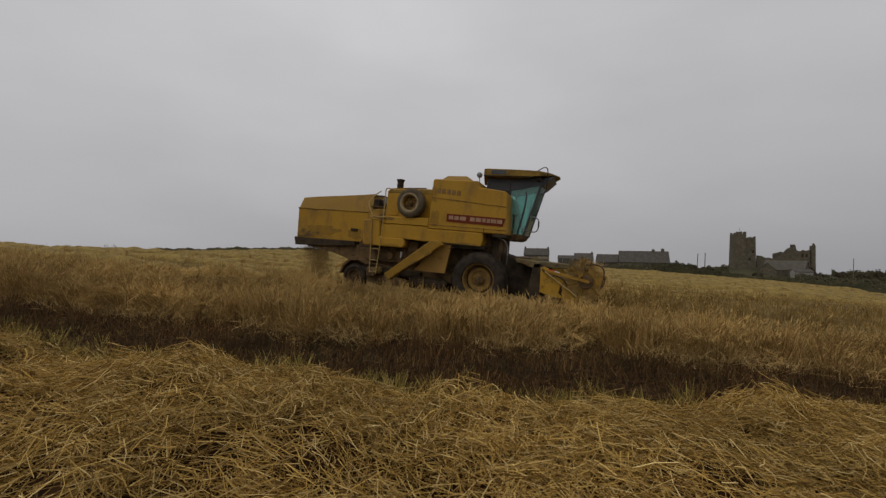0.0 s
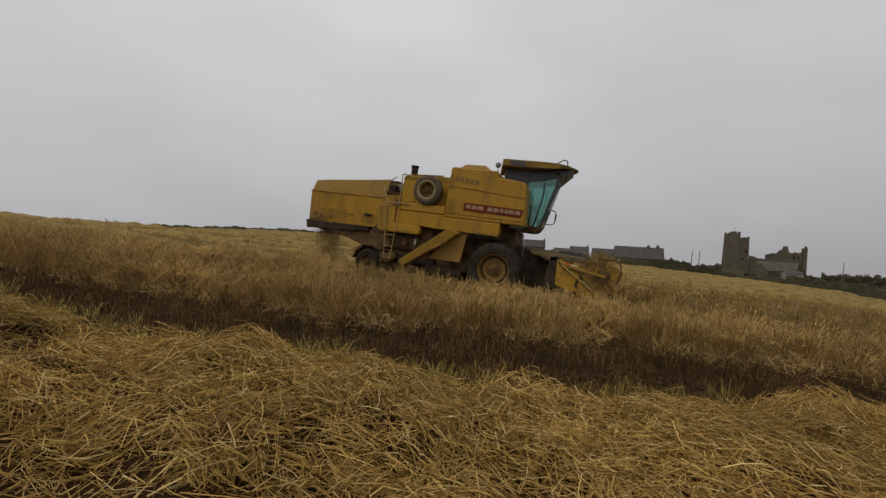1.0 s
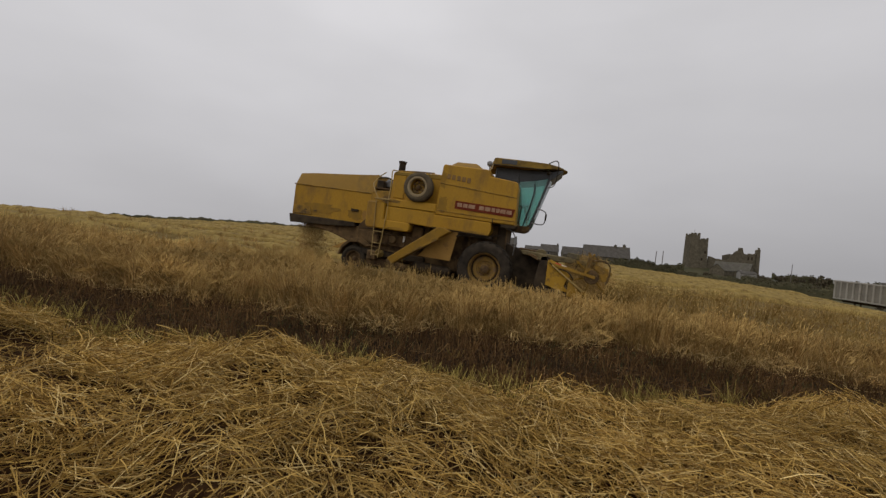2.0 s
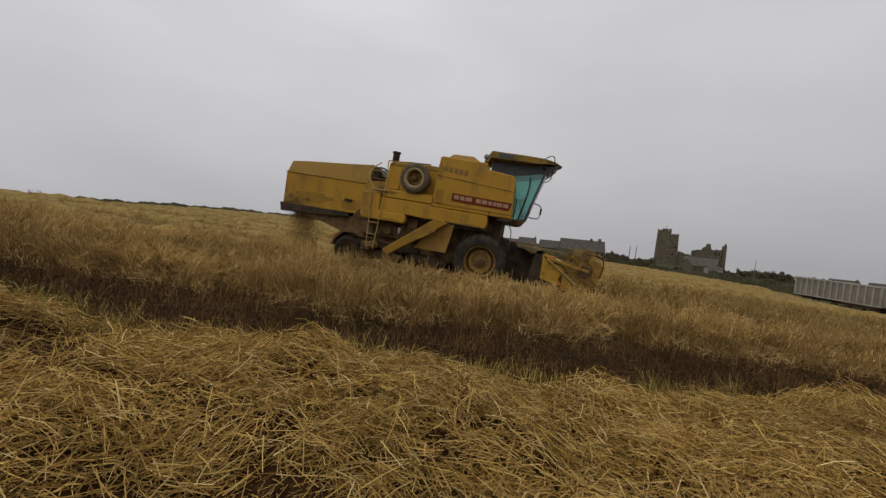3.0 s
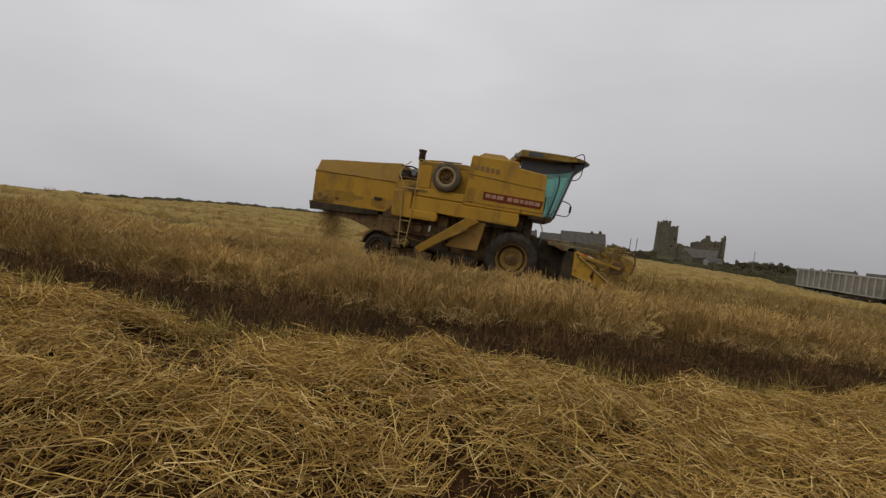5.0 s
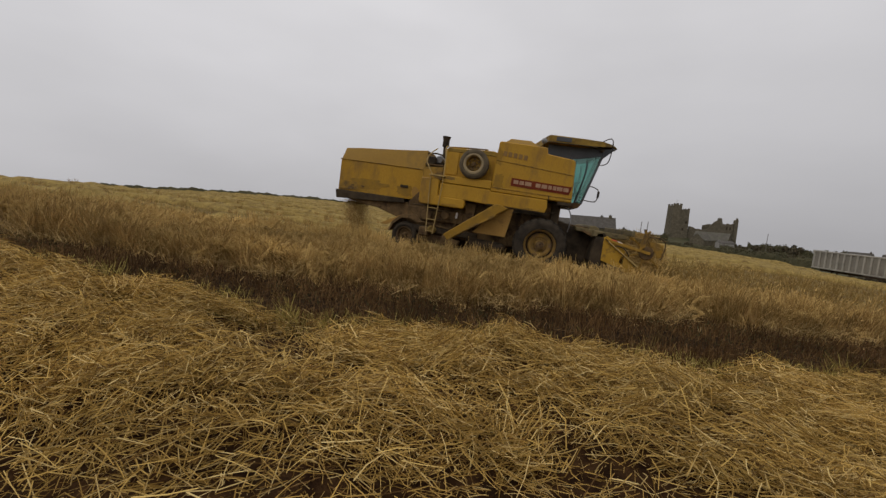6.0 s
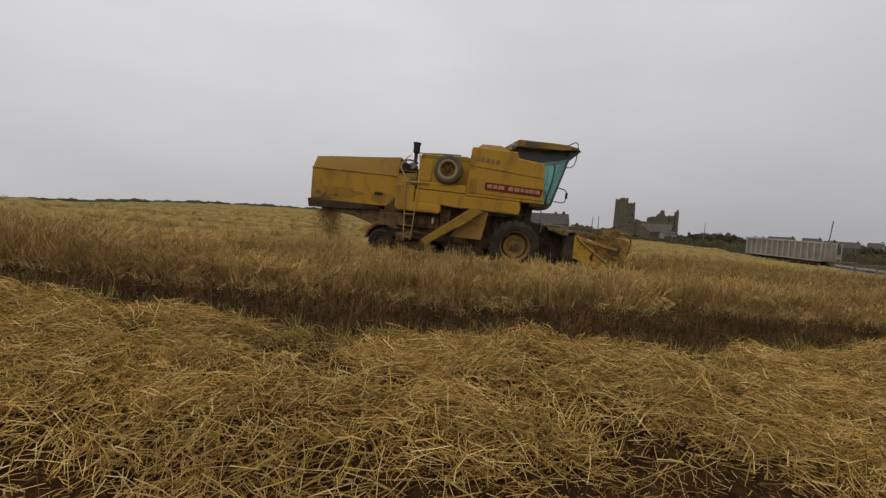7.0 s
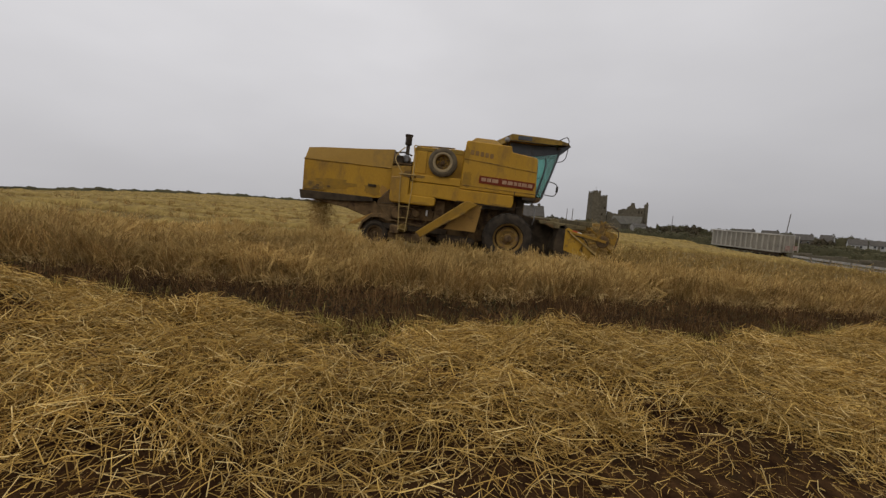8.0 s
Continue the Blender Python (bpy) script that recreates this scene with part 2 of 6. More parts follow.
M_OLDROOF = noisy("mossy_stone_roof", (0.080, 0.072, 0.058), (0.120, 0.108, 0.088), 0.5, 0.9, 0.0, bump=0.5, fine=4, dirt=(0.095, 0.092, 0.064), dirt_scale=0.4, dirt_from=0.5, spec=0.12)
M_RENDER = noisy("dull_rendered_wall", (0.125, 0.107, 0.083), (0.085, 0.073, 0.056), 0.9, 0.95, 0.0, bump=0.2, fine=12, spec=0.12)
M_WHITEWASH = noisy("white_rendered_wall", (0.42, 0.41, 0.39), (0.34, 0.33, 0.31), 0.8, 0.9, 0.0, bump=0.1, fine=12)
M_PALEWALL = noisy("pale_limewashed_wall", (0.30, 0.285, 0.255), (0.22, 0.205, 0.18), 0.9, 0.95, 0.0, bump=0.2, fine=12)
M_PANE = noisy("dark_window_glass", (0.02, 0.022, 0.026), (0.035, 0.038, 0.042), 2, 0.1, 0.0, bump=0.0)
M_WOOD = noisy("weathered_wood", (0.10, 0.085, 0.07), (0.17, 0.15, 0.125), 6, 0.9, 0.0, bump=0.3, stretch=(1, 1, 0.2))
M_BOARDWOOD = noisy("grimy_olive_board", (0.12, 0.094, 0.045), (0.18, 0.14, 0.07), 3.0, 0.85, 0.0, bump=0.2, fine=30, dirt=(0.07, 0.055, 0.03), dirt_scale=3, dirt_from=0.52, spec=0.15)
M_RAIL = noisy("pale_weathered_rail", (0.36, 0.345, 0.32), (0.22, 0.21, 0.19), 4, 0.9, 0.0, bump=0.3)
M_ALU = noisy("dull_aluminium_sheet", (0.35, 0.325, 0.272), (0.27, 0.25, 0.208), 0.8, 0.6, 0.1, bump=0.08, fine=20, dirt=(0.24, 0.22, 0.19), dirt_scale=0.8, dirt_from=0.55)
# trailer panels and tailgate, a darker tone than the ribs
M_ALU_D = noisy("darker_aluminium_panel", (0.235, 0.215, 0.172), (0.18, 0.163, 0.13), 0.9, 0.7, 0.1, bump=0.08, fine=20, dirt=(0.11, 0.10, 0.085), dirt_scale=0.8, dirt_from=0.55)
M_BOARD = noisy("faded_red_white_board", (0.22, 0.09, 0.065), (0.30, 0.25, 0.21), 5.0, 0.6, 0.0, bump=0.0)
M_LEAF = stalks("hedge_leaves", [(0.053, 0.048, 0.028), (0.080, 0.069, 0.036), (0.109, 0.090, 0.048), (0.070, 0.053, 0.035), (0.131, 0.095, 0.058)], patch=0.4, patch_scale=0.06, spec=0.15)
M_SCRUB = noisy("rough_green_scrub", (0.044, 0.042, 0.022), (0.078, 0.070, 0.036), 0.35, 0.95, 0.0, bump=1.0, fine=1.6, dirt=(0.075, 0.062, 0.036), dirt_scale=0.16, dirt_from=0.5, spec=0.1)
M_HEDGE = stalks("rough_hedge", [(0.072, 0.061, 0.035), (0.094, 0.085, 0.042), (0.118, 0.099, 0.053), (0.065, 0.068, 0.035), (0.140, 0.115, 0.066)], patch=0.4, patch_scale=0.05, spec=0.1)
M_BARK = noisy("grey_bark", (0.06, 0.05, 0.04), (0.10, 0.085, 0.07), 6, 0.95, 0.0, bump=0.5)
M_TERRAIN = noisy("stubble_ground", (0.142, 0.096, 0.031), (0.212, 0.148, 0.047), 0.6, 0.95, 0.0, bump=0.7, fine=14, dirt=(0.085, 0.05, 0.018), dirt_scale=0.9, dirt_from=0.5, spec=0.12)

# the sheet of ground: field, then rough green land past the crest
_n, _l = M_TERRAIN.node_tree.nodes, M_TERRAIN.node_tree.links
_b = _n["Principled BSDF"]
_old = _b.inputs["Base Color"].links[0].from_socket
_geo = _n.new("ShaderNodeNewGeometry")
_ctr = _n.new("ShaderNodeVectorMath")
_ctr.operation = "DISTANCE"
_ctr.inputs[1].default_value = (0, -12, 0)
_l.new(_geo.outputs["Position"], _ctr.inputs[0])
_nz = _n.new("ShaderNodeTexNoise")
_nz.inputs["Scale"].default_value = 0.05
_l.new(_geo.outputs["Position"], _nz.inputs["Vector"])
_add = _n.new("ShaderNodeMath")
_add.operation = "MULTIPLY_ADD"
_add.inputs[1].default_value = 12.0
_l.new(_nz.outputs["Fac"], _add.inputs[0])
_l.new(_ctr.outputs["Value"], _add.inputs[2])
_far = _n.new("ShaderNodeMapRange")
_far.inputs["From Min"].default_value, _far.inputs["From Max"].default_value = 84, 90
_l.new(_add.outputs["Value"], _far.inputs["Value"])
_grn = _n.new("ShaderNodeTexNoise")
_grn.inputs["Scale"].default_value, _grn.inputs["Detail"].default_value = 0.12, 8
_l.new(_geo.outputs["Position"], _grn.inputs["Vector"])
_gr = _n.new("ShaderNodeValToRGB")
_gr.color_ramp.elements[0].position, _gr.color_ramp.elements[0].color = 0.35, (0.036, 0.038, 0.018, 1)
_gr.color_ramp.elements[1].position, _gr.color_ramp.elements[1].color = 0.68, (0.088, 0.076, 0.038, 1)
_l.new(_grn.outputs["Fac"], _gr.inputs["Fac"])
_mx = _n.new("ShaderNodeMix")
_mx.data_type = "RGBA"
_l.new(_far.outputs["Result"], _mx.inputs["Factor"])
_l.new(_old, _mx.inputs[6])
_l.new(_gr.outputs["Color"], _mx.inputs[7])
_l.new(_mx.outputs[2], _b.inputs["Base Color"])

# tinted cab glass, a little dusty
M_GLASS, _n, _l, _b = material("teal_cab_glass", 0.05)
_tr = _n.new("ShaderNodeBsdfTransparent")
_tr.inputs["Color"].default_value = (0.60, 0.92, 0.87, 1)
_gl = _n.new("ShaderNodeBsdfGlossy")
_gl.inputs["Roughness"].default_value = 0.05
_df = _n.new("ShaderNodeBsdfDiffuse")
_df.inputs["Color"].default_value = (0.28, 0.52, 0.47, 1)
_fr = _n.new("ShaderNodeFresnel")
_m1, _m2 = _n.new("ShaderNodeMixShader"), _n.new("ShaderNodeMixShader")
_dz = _n.new("ShaderNodeTexNoise")
_dz.inputs["Scale"].default_value = 3.0
_dm = _n.new("ShaderNodeMapRange")
_dm.inputs["To Min"].default_value, _dm.inputs["To Max"].default_value = 0.16, 0.5
_l.new(_dz.outputs["Fac"], _dm.inputs["Value"])
_l.new(_dm.outputs["Result"], _m1.inputs["Fac"])
_l.new(_tr.outputs["BSDF"], _m1.inputs[1])
_l.new(_df.outputs["BSDF"], _m1.inputs[2])
_l.new(_fr.outputs["Fac"], _m2.inputs["Fac"])
_l.new(_m1.outputs["Shader"], _m2.inputs[1])
_l.new(_gl.outputs["BSDF"], _m2.inputs[2])
_l.new(_m2.outputs["Shader"], _n["Material Output"].inputs["Surface"])


# ---------------------------------------------------------------- building helpers
def thing(name, m, label, category, group="", kind=""):
    ob = new(name)
    ob.empty_display_size = 0.2
    ob.matrix_world = m
    return tagged(ob, label, category, group, kind)


def part(name, bm, mat, parent=None, label=""):
    me = bpy.data.meshes.new(name)
    bm.normal_update()
    bm.to_mesh(me)
    bm.free()
    me.materials.append(mat)
    ob = new(name, me)
    ob.parent = parent
    return tagged(ob, label) if label else ob


def smooth(ob, angle=40):
    me = ob.data
    me.shade_smooth()
    me.set_sharp_from_angle(angle=radians(angle))
    return ob


def bevel(bm, w, segs=1):
    bmesh.ops.recalc_face_normals(bm, faces=bm.faces)
    es = [e for e in bm.edges if len(e.link_faces) == 2 and e.calc_face_angle(0) > 0.3]
    if w and es:
        bmesh.ops.bevel(bm, geom=es, offset=w, segments=segs, affect="EDGES", profile=0.6, clamp_overlap=True)
    return bm


def box(lo, hi, w=0.012, bm=None):
    out = bmesh.new()
    vs = [out.verts.new((x, y, z)) for x in (lo[0], hi[0]) for y in (lo[1], hi[1]) for z in (lo[2], hi[2])]
    for f in ((0, 1, 3, 2), (4, 6, 7, 5), (0, 4, 5, 1), (2, 3, 7, 6), (0, 2, 6, 4), (1, 5, 7, 3)):
        out.faces.new([vs[i] for i in f])
    bevel(out, w)
    return merged(bm, out)


def merged(bm, other):
    """other, or other added to bm."""
    if bm is None:
        return other
    tmp = bpy.data.meshes.new("tmp")
    other.to_mesh(tmp)
    other.free()
    bm.from_mesh(tmp)
    bpy.data.meshes.remove(tmp)
    return bm


def slab(profile, y0, y1, w=0.012, bm=None, inset=None):
    """A profile in x and z, drawn out from y0 to y1. inset: (dx, dz) shift of the far side."""
    out = bmesh.new()
    dx, dz = inset or (0, 0)
    a = [out.verts.new((x, y0, z)) for x, z in profile]
    b = [out.verts.new((x + dx, y1, z + dz)) for x, z in profile]
    out.faces.new(a)
    out.faces.new(b[::-1])
    for i in range(len(a)):
        j = (i + 1) % len(a)
        out.faces.new((a[i], b[i], b[j], a[j]))
    bevel(out, w)
    return merged(bm, out)


def loft(rings, w=0.0, bm=None, caps=True):
    """Rings of equal length joined one to the next."""
    out = bmesh.new()
    vs = [[out.verts.new(p) for p in r] for r in rings]
    k = len(rings[0])
    for a, b in zip(vs, vs[1:]):
        for i in range(k):
            out.faces.new((a[i], a[(i + 1) % k], b[(i + 1) % k], b[i]))
    if caps:
        out.faces.new(vs[0][::-1])
        out.faces.new(vs[-1])
    bevel(out, w)
    return merged(bm, out)


def tube(points, r, bm=None, sides=8):
    """A round bar along points."""
    pts = [Vector(p) for p in points]
    rings = []
    for i, p in enumerate(pts):
        d = (pts[min(i + 1, len(pts) - 1)] - pts[max(i - 1, 0)]).normalized()
        u = d.orthogonal().normalized() if not rings else (prev - d * prev.dot(d)).normalized()
        prev = u
        v = d.cross(u)
        rr = r[i] if isinstance(r, (list, tuple)) else r
        rings.append([p + (u * math.cos(a) + v * math.sin(a)) * rr for a in (2 * math.pi * k / sides for k in range(sides))])
    return loft(rings, 0, bm)


def curve_points(points, n=6):
    """Points of a smooth line through the given ones."""
    p = [Vector(q) for q in points]
    out = []
    for i in range(len(p) - 1):
        a, b, c, d = p[max(i - 1, 0)], p[i], p[i + 1], p[min(i + 2, len(p) - 1)]
        for k in range(n):
            t = k / n
            out.append(0.5 * ((2 * b) + (c - a) * t + (2 * a - 5 * b + 4 * c - d) * t * t + (3 * b - a - 3 * c + d) * t ** 3))
    return out + [p[-1]]


def lathe(profile, segs=40, bm=None, axis="y", caps=True):
    """A profile of (radius, along) turned about the y axis (or z)."""
    out = bmesh.new()
    rings = []
    for r, h in profile:
        ring = []
        for k in range(segs):
            a = 2 * math.pi * k / segs
            ring.append(out.verts.new((r * math.cos(a), h, r * math.sin(a)) if axis == "y" else (r * math.cos(a), r * math.sin(a), h)))
        rings.append(ring)
    for a, b in zip(rings, rings[1:]):
        for k in range(segs):
            out.faces.new((a[k], a[(k + 1) % segs], b[(k + 1) % segs], b[k]))
    if caps and profile[0][0] > 1e-4 and profile[0] != profile[-1]:
        out.faces.new(rings[0])
        out.faces.new(rings[-1][::-1])
    bmesh.ops.remove_doubles(out, verts=out.verts, dist=1e-5)
    bmesh.ops.recalc_face_normals(out, faces=out.faces)
    return merged(bm, out)


def moved(bm, m):
    bmesh.ops.transform(bm, matrix=m, verts=bm.verts)
    return bm


def np_mesh(name, verts, quads, mat, smooth_faces=False):
    """A mesh object out of arrays of places and of four-cornered faces."""
    me = bpy.data.meshes.new(name)
    me.vertices.add(len(verts))
    me.vertices.foreach_set("co", np.ascontiguousarray(verts, np.float32).ravel())
    me.loops.add(quads.size)
    me.loops.foreach_set("vertex_index", np.ascontiguousarray(quads, np.int32).ravel())
    me.polygons.add(len(quads))
    me.polygons.foreach_set("loop_start", np.arange(0, quads.size, 4, dtype=np.int32))
    me.polygons.foreach_set("use_smooth", np.full(len(quads), smooth_faces))
    me.update(calc_edges=True)
    me.materials.append(mat)
    return new(name, me)


# ---------------------------------------------------------------- the lie of the land
def wave(x, y, seed=0.0):
    """Smooth unevenness between about -1 and 1, for arrays."""
    s = np.zeros_like(np.asarray(x, float))
    for k, (fx, fy, ph, a) in enumerate(((0.71, 0.53, 0.3, 1.0), (-0.37, 1.13, 1.9, 0.8), (1.57, -0.67, 4.1, 0.6), (2.3, 2.9, 2.2, 0.4), (-4.1, 3.3, 5.0, 0.3))):
        s = s + a * np.sin(fx * x + fy * y + ph + seed * (k + 1))
    return s / 2.2


def step(a, b, v):
    t = np.clip((v - a) / (b - a), 0, 1)
    return t * t * (3 - 2 * t)


def land(x, y):
    """Height of the ground: a field that falls to the castle side, a crest round it, lower land past that and a knoll under the castle."""
    x, y = np.asarray(x, float), np.asarray(y, float)
    r = np.hypot(x, y + 12)
    az = np.degrees(np.arctan2(x, y + 12))
    crest = 72 - 12 * step(22, 40, az) - 15 * step(-30, -62, az)
    over = np.maximum(r - crest, 0)
    z = -0.048 * 130 * np.tanh(x / 130) - 0.0021 * np.clip(x - 15, 0, 45) ** 2 * step(20, 45, r) * (1 - step(59, 72, r))
    z = z - 1.9 * step(0, 9, over) - 0.010 * over - 0.012 * np.maximum(r - 320, 0)
    z = z - (0.6 * step(-22, -48, az) + 0.75 * step(-36, -57, az)) * step(30, 62, r)
    z = z + 6.0 * np.exp(-(((x - 92) / 34) ** 2 + ((y - 240) / 30) ** 2))
    return z + 0.03 * wave(x * 0.35, y * 0.35) * step(1.0, 6.0, r)


def at_land(x, y, up=0.0, rz=0.0):
    return pose(x, y, float(land(x, y)) + up, 0, 0, rz)


def ground_sheet():
    radii = np.concatenate([np.linspace(0, 30, 61), np.linspace(31, 110, 60), np.geomspace(115, 4500, 36)])
    segs = 200
    a = np.linspace(0, 2 * math.pi, segs, endpoint=False)
    x, y = np.outer(radii, np.sin(a)), -12 + np.outer(radii, np.cos(a))
    v = np.stack([x, y, land(x, y)], -1).reshape(-1, 3)
    i = np.arange(len(radii) - 1)[:, None] * segs
    k = np.arange(segs)[None, :]
    q = np.stack([i + k, i + (k + 1) % segs, i + segs + (k + 1) % segs, i + segs + k], -1).reshape(-1, 4)[:, ::-1]
    return tagged(np_mesh("ground", v, q, M_TERRAIN, True), "stubble field falling to rough green land", "ground", kind="structure")


ground_sheet()


# ---------------------------------------------------------------- combine harvester
def tyre_mesh(radius, width, rim, lug_h):
    s, w = radius - lug_h, width / 2
    prof = [(rim, -w * 0.72), (rim + 0.03, -w * 0.92), ((rim + s) / 2, -w), (s - 0.07, -w * 0.94), (s - 0.015, -w * 0.72), (s, -w * 0.3),
            (s, w * 0.3), (s - 0.015, w * 0.72), (s - 0.07, w * 0.94), ((rim + s) / 2, w), (rim + 0.03, w * 0.92), (rim, w * 0.72), (rim, -w * 0.72)]
    return lathe(prof, 48)


def lug_mesh(radius, width, lug_h, side, mat):
    """One bar of the tread, at the top of the wheel, as mesh data that all its copies share."""
    s, w = radius - lug_h, width / 2
    bm = loft([[(u, y, s - 0.03 + h) for u, h in ((-0.028, 0), (0.028, 0), (0.02, lug_h + 0.03 - drop), (-0.02, lug_h + 0.03 - drop))] for y, drop in ((0.02 * side, 0), (side * w * 0.95, 0.05))])
    bmesh.ops.transform(bm, matrix=Matrix.Rotation(0.75 * side, 4, "Z"), verts=bm.verts)
    for v in bm.verts:
        v.co.y = max(-w, min(w, v.co.y * 1.35))
    me = bpy.data.meshes.new("tread_bar")
    bm.to_mesh(me)
    bm.free()
    me.materials.append(mat)
    return me


def wheel(parent, at, radius, width, rim, lugs, lug_h, rim_mat, bolts=8, face=-1, tyre_mat=None):
    """A wheel with its tyre and rim; the open face looks along y times face."""
    tyre = smooth(part("tyre", tyre_mesh(radius, width, rim, lug_h), tyre_mat or M_RUBBER, parent, "dusty black tractor tyre"))
    tyre.matrix_local = Matrix.Translation(at)
    for side in (-1, 1):
        bar = lug_mesh(radius, width, lug_h, side, tyre_mat or M_RUBBER)
        for k in range(lugs):
            ob = new("tread_bar", bar)
            ob.parent = tyre
            ob.matrix_local = Matrix.Rotation(2 * math.pi * (k + 0.5 * (side > 0)) / lugs, 4, "Y")
    f, w = face, width / 2
    prof = [(rim + 0.012, f * w * 0.74), (rim - 0.012, f * w * 0.78), (rim - 0.03, f * w * 0.70), (rim - 0.055, f * w * 0.10), (rim * 0.80, f * w * -0.05), (rim * 0.72, f * w * 0.16),
            (rim * 0.52, f * w * 0.12), (rim * 0.46, f * w * 0.0), (rim * 0.30, f * w * 0.02), (rim * 0.27, f * w * 0.40), (rim * 0.17, f * w * 0.46), (rim * 0.15, f * w * 0.36), (0.0001, f * w * 0.36)]
    smooth(part("rim", lathe(prof, 40, caps=False), rim_mat, tyre, "dusty pressed-steel rim"), 30)
    smooth(part("hub_cap", lathe([(rim * 0.25, f * w * 0.30), (rim * 0.25, f * w * 0.43), (rim * 0.16, f * w * 0.50), (0.0001, f * w * 0.50)], 20), M_RUSTY, tyre, "greasy hub cap"), 30)
    part("rim_groove", lathe([(rim * 0.86, f * w * 0.06), (rim * 0.845, f * w * 0.09), (rim * 0.78, f * w * 0.08), (rim * 0.77, f * w * 0.04), (rim * 0.86, f * w * 0.06)], 36), M_DARK, tyre)
    for k in range(bolts):
        a = 2 * math.pi * k / bolts
        nut = moved(lathe([(0.018, f * w * 0.0), (0.018, f * w * 0.14), (0.0001, f * w * 0.14)], 6), Matrix.Translation((rim * 0.38 * math.cos(a), f * w * 0.0, rim * 0.38 * math.sin(a))))
        part("wheel_nut", nut, M_RUSTY, tyre)
    return tyre


PITCH = 4.0
harvester = thing("combine_harvester", pose(-0.0558, 0, 0.002, 0, PITCH, 0), "old worn yellow combine harvester standing in the ripe crop", "combine harvester")
H = harvester

# straw hood
hood_rings, cover_rings = [], []
for x, zb, zc, zt in ((-6.76, 1.53, 2.55, 2.62), (-6.70, 1.53, 2.56, 2.93), (-6.2, 1.53, 2.56, 2.99), (-5.0, 1.54, 2.56, 3.08), (-4.3, 1.55, 2.555, 3.14), (-3.90, 1.62, 2.55, 3.18)):
    hood_rings.append([(x, 0.62, zb), (x, 0.60, zc - 0.02), (x, 0.62, zc), (x, 2.08, zc), (x, 2.10, zc - 0.02), (x, 2.10, zb)])
    cover_rings.append([(x, 0.612, zc + 0.004), (x, 0.76, zt), (x, 1.94, zt), (x, 2.088, zc + 0.004)])
part("straw_hood", loft(hood_rings, 0.02), M_YELLOW, H, "long yellow sheet-metal straw hood, scraped")
part("hood_cover", loft(cover_rings, 0.012), M_YELLOW_T, H, "grimy sloped hood cover")
part("hood_crease", tube([(-6.77, 0.592, 2.55), (-5.3, 0.592, 2.556), (-3.92, 0.592, 2.55)], 0.018), M_YELLOW_D, H)
part("hood_lip", slab([(-6.84, 1.54), (-4.45, 1.56), (-4.40, 1.42), (-5.4, 1.33), (-6.78, 1.26)], 0.57, 2.13, 0.015), M_DARK, H, "black rubber lip along the hood")
part("hood_underside", slab([(-6.6, 1.30), (-4.35, 1.45), (-4.05, 1.05), (-4.6, 0.92), (-5.3, 1.12)], 0.68, 2.02, 0.02), M_RUSTY, H)
part("rear_fender", slab([(-4.76, 0.50), (-4.64, 0.80), (-4.34, 1.06), (-3.9, 1.12), (-3.66, 0.9), (-3.80, 0.86), (-4.06, 0.96), (-4.36, 0.93), (-4.60, 0.72), (-4.70, 0.48)], 0.30, 0.66, 0.01), M_RUSTY, H, "dusty brown fender over the rear wheel")
part("chaff_chute", slab([(-5.15, 0.64), (-4.40, 1.06), (-4.32, 0.98), (-4.92, 0.64)], 0.62, 0.66, 0.004), M_BROWN_D, H, "dusty brown chaff chute")
part("wheel_arch", slab([(-4.70, 0.50), (-4.60, 0.80), (-4.32, 1.04), (-3.6, 1.12), (-3.5, 0.5)], 0.64, 0.68, 0.005), M_RUSTY, H, "dusty inner plate behind the rear wheel")
part("hood_patch", slab([(-6.72, 1.86), (-6.1, 1.86), (-6.02, 1.60), (-6.72, 1.57)], 0.583, 0.6, 0.006), M_YELLOW_D, H, "scraped patch on the hood")
part("hood_latch", box((-4.62, 0.56, 1.90), (-4.36, 0.61, 1.98), 0.01), M_DARK, H)


def scrape(x0, x1, z0, z1, y, mat, seed, label="scraped brown patch"):
    """A thin worn patch with a ragged outline on a side sheet."""
    g = random.Random(seed)
    cx, cz, out = (x0 + x1) / 2, (z0 + z1) / 2, []
    for k in range(22):
        a = 2 * math.pi * k / 22
        r = g.uniform(0.62, 1.05)
        out.append((cx + (x1 - x0) / 2 * r * math.copysign(abs(math.cos(a)) ** 0.6, math.cos(a)), cz + (z1 - z0) / 2 * r * math.copysign(abs(math.sin(a)) ** 0.6, math.sin(a))))
    return part("worn_patch", slab(out, y - 0.003, y + 0.002, 0), mat, H, label)


scrape(-6.40, -5.25, 1.58, 1.82, 0.612, M_YELLOW_D, 1)
scrape(-6.5, -5.0, 1.66, 2.02, 0.6085, M_YELLOW_T, 2, "grimy rubbed patch")
scrape(-4.75, -4.15, 1.62, 2.02, 0.607, M_YELLOW_T, 3, "grimy rubbed patch")
scrape(-4.25, -3.95, 1.66, 1.98, 0.603, M_BROWN_D, 4)
scrape(-6.74, -6.45, 1.56, 1.66, 0.612, M_BROWN_D, 5)
scrape(-3.16, -2.75, 2.30, 2.42, -0.0365, M_YELLOW_D, 6, "dusty rubbed patch")
scrape(-1.66, -1.30, 2.20, 2.75, -0.0005, M_YELLOW_T, 7, "dusty rubbed patch")
scrape(-1.66, -1.45, 2.85, 3.45, -0.0005, M_YELLOW_T, 8, "dusty rubbed patch")
scrape(-3.05, -2.5, 1.52, 1.60, -0.0605, M_YELLOW_D, 10, "dusty rubbed patch")
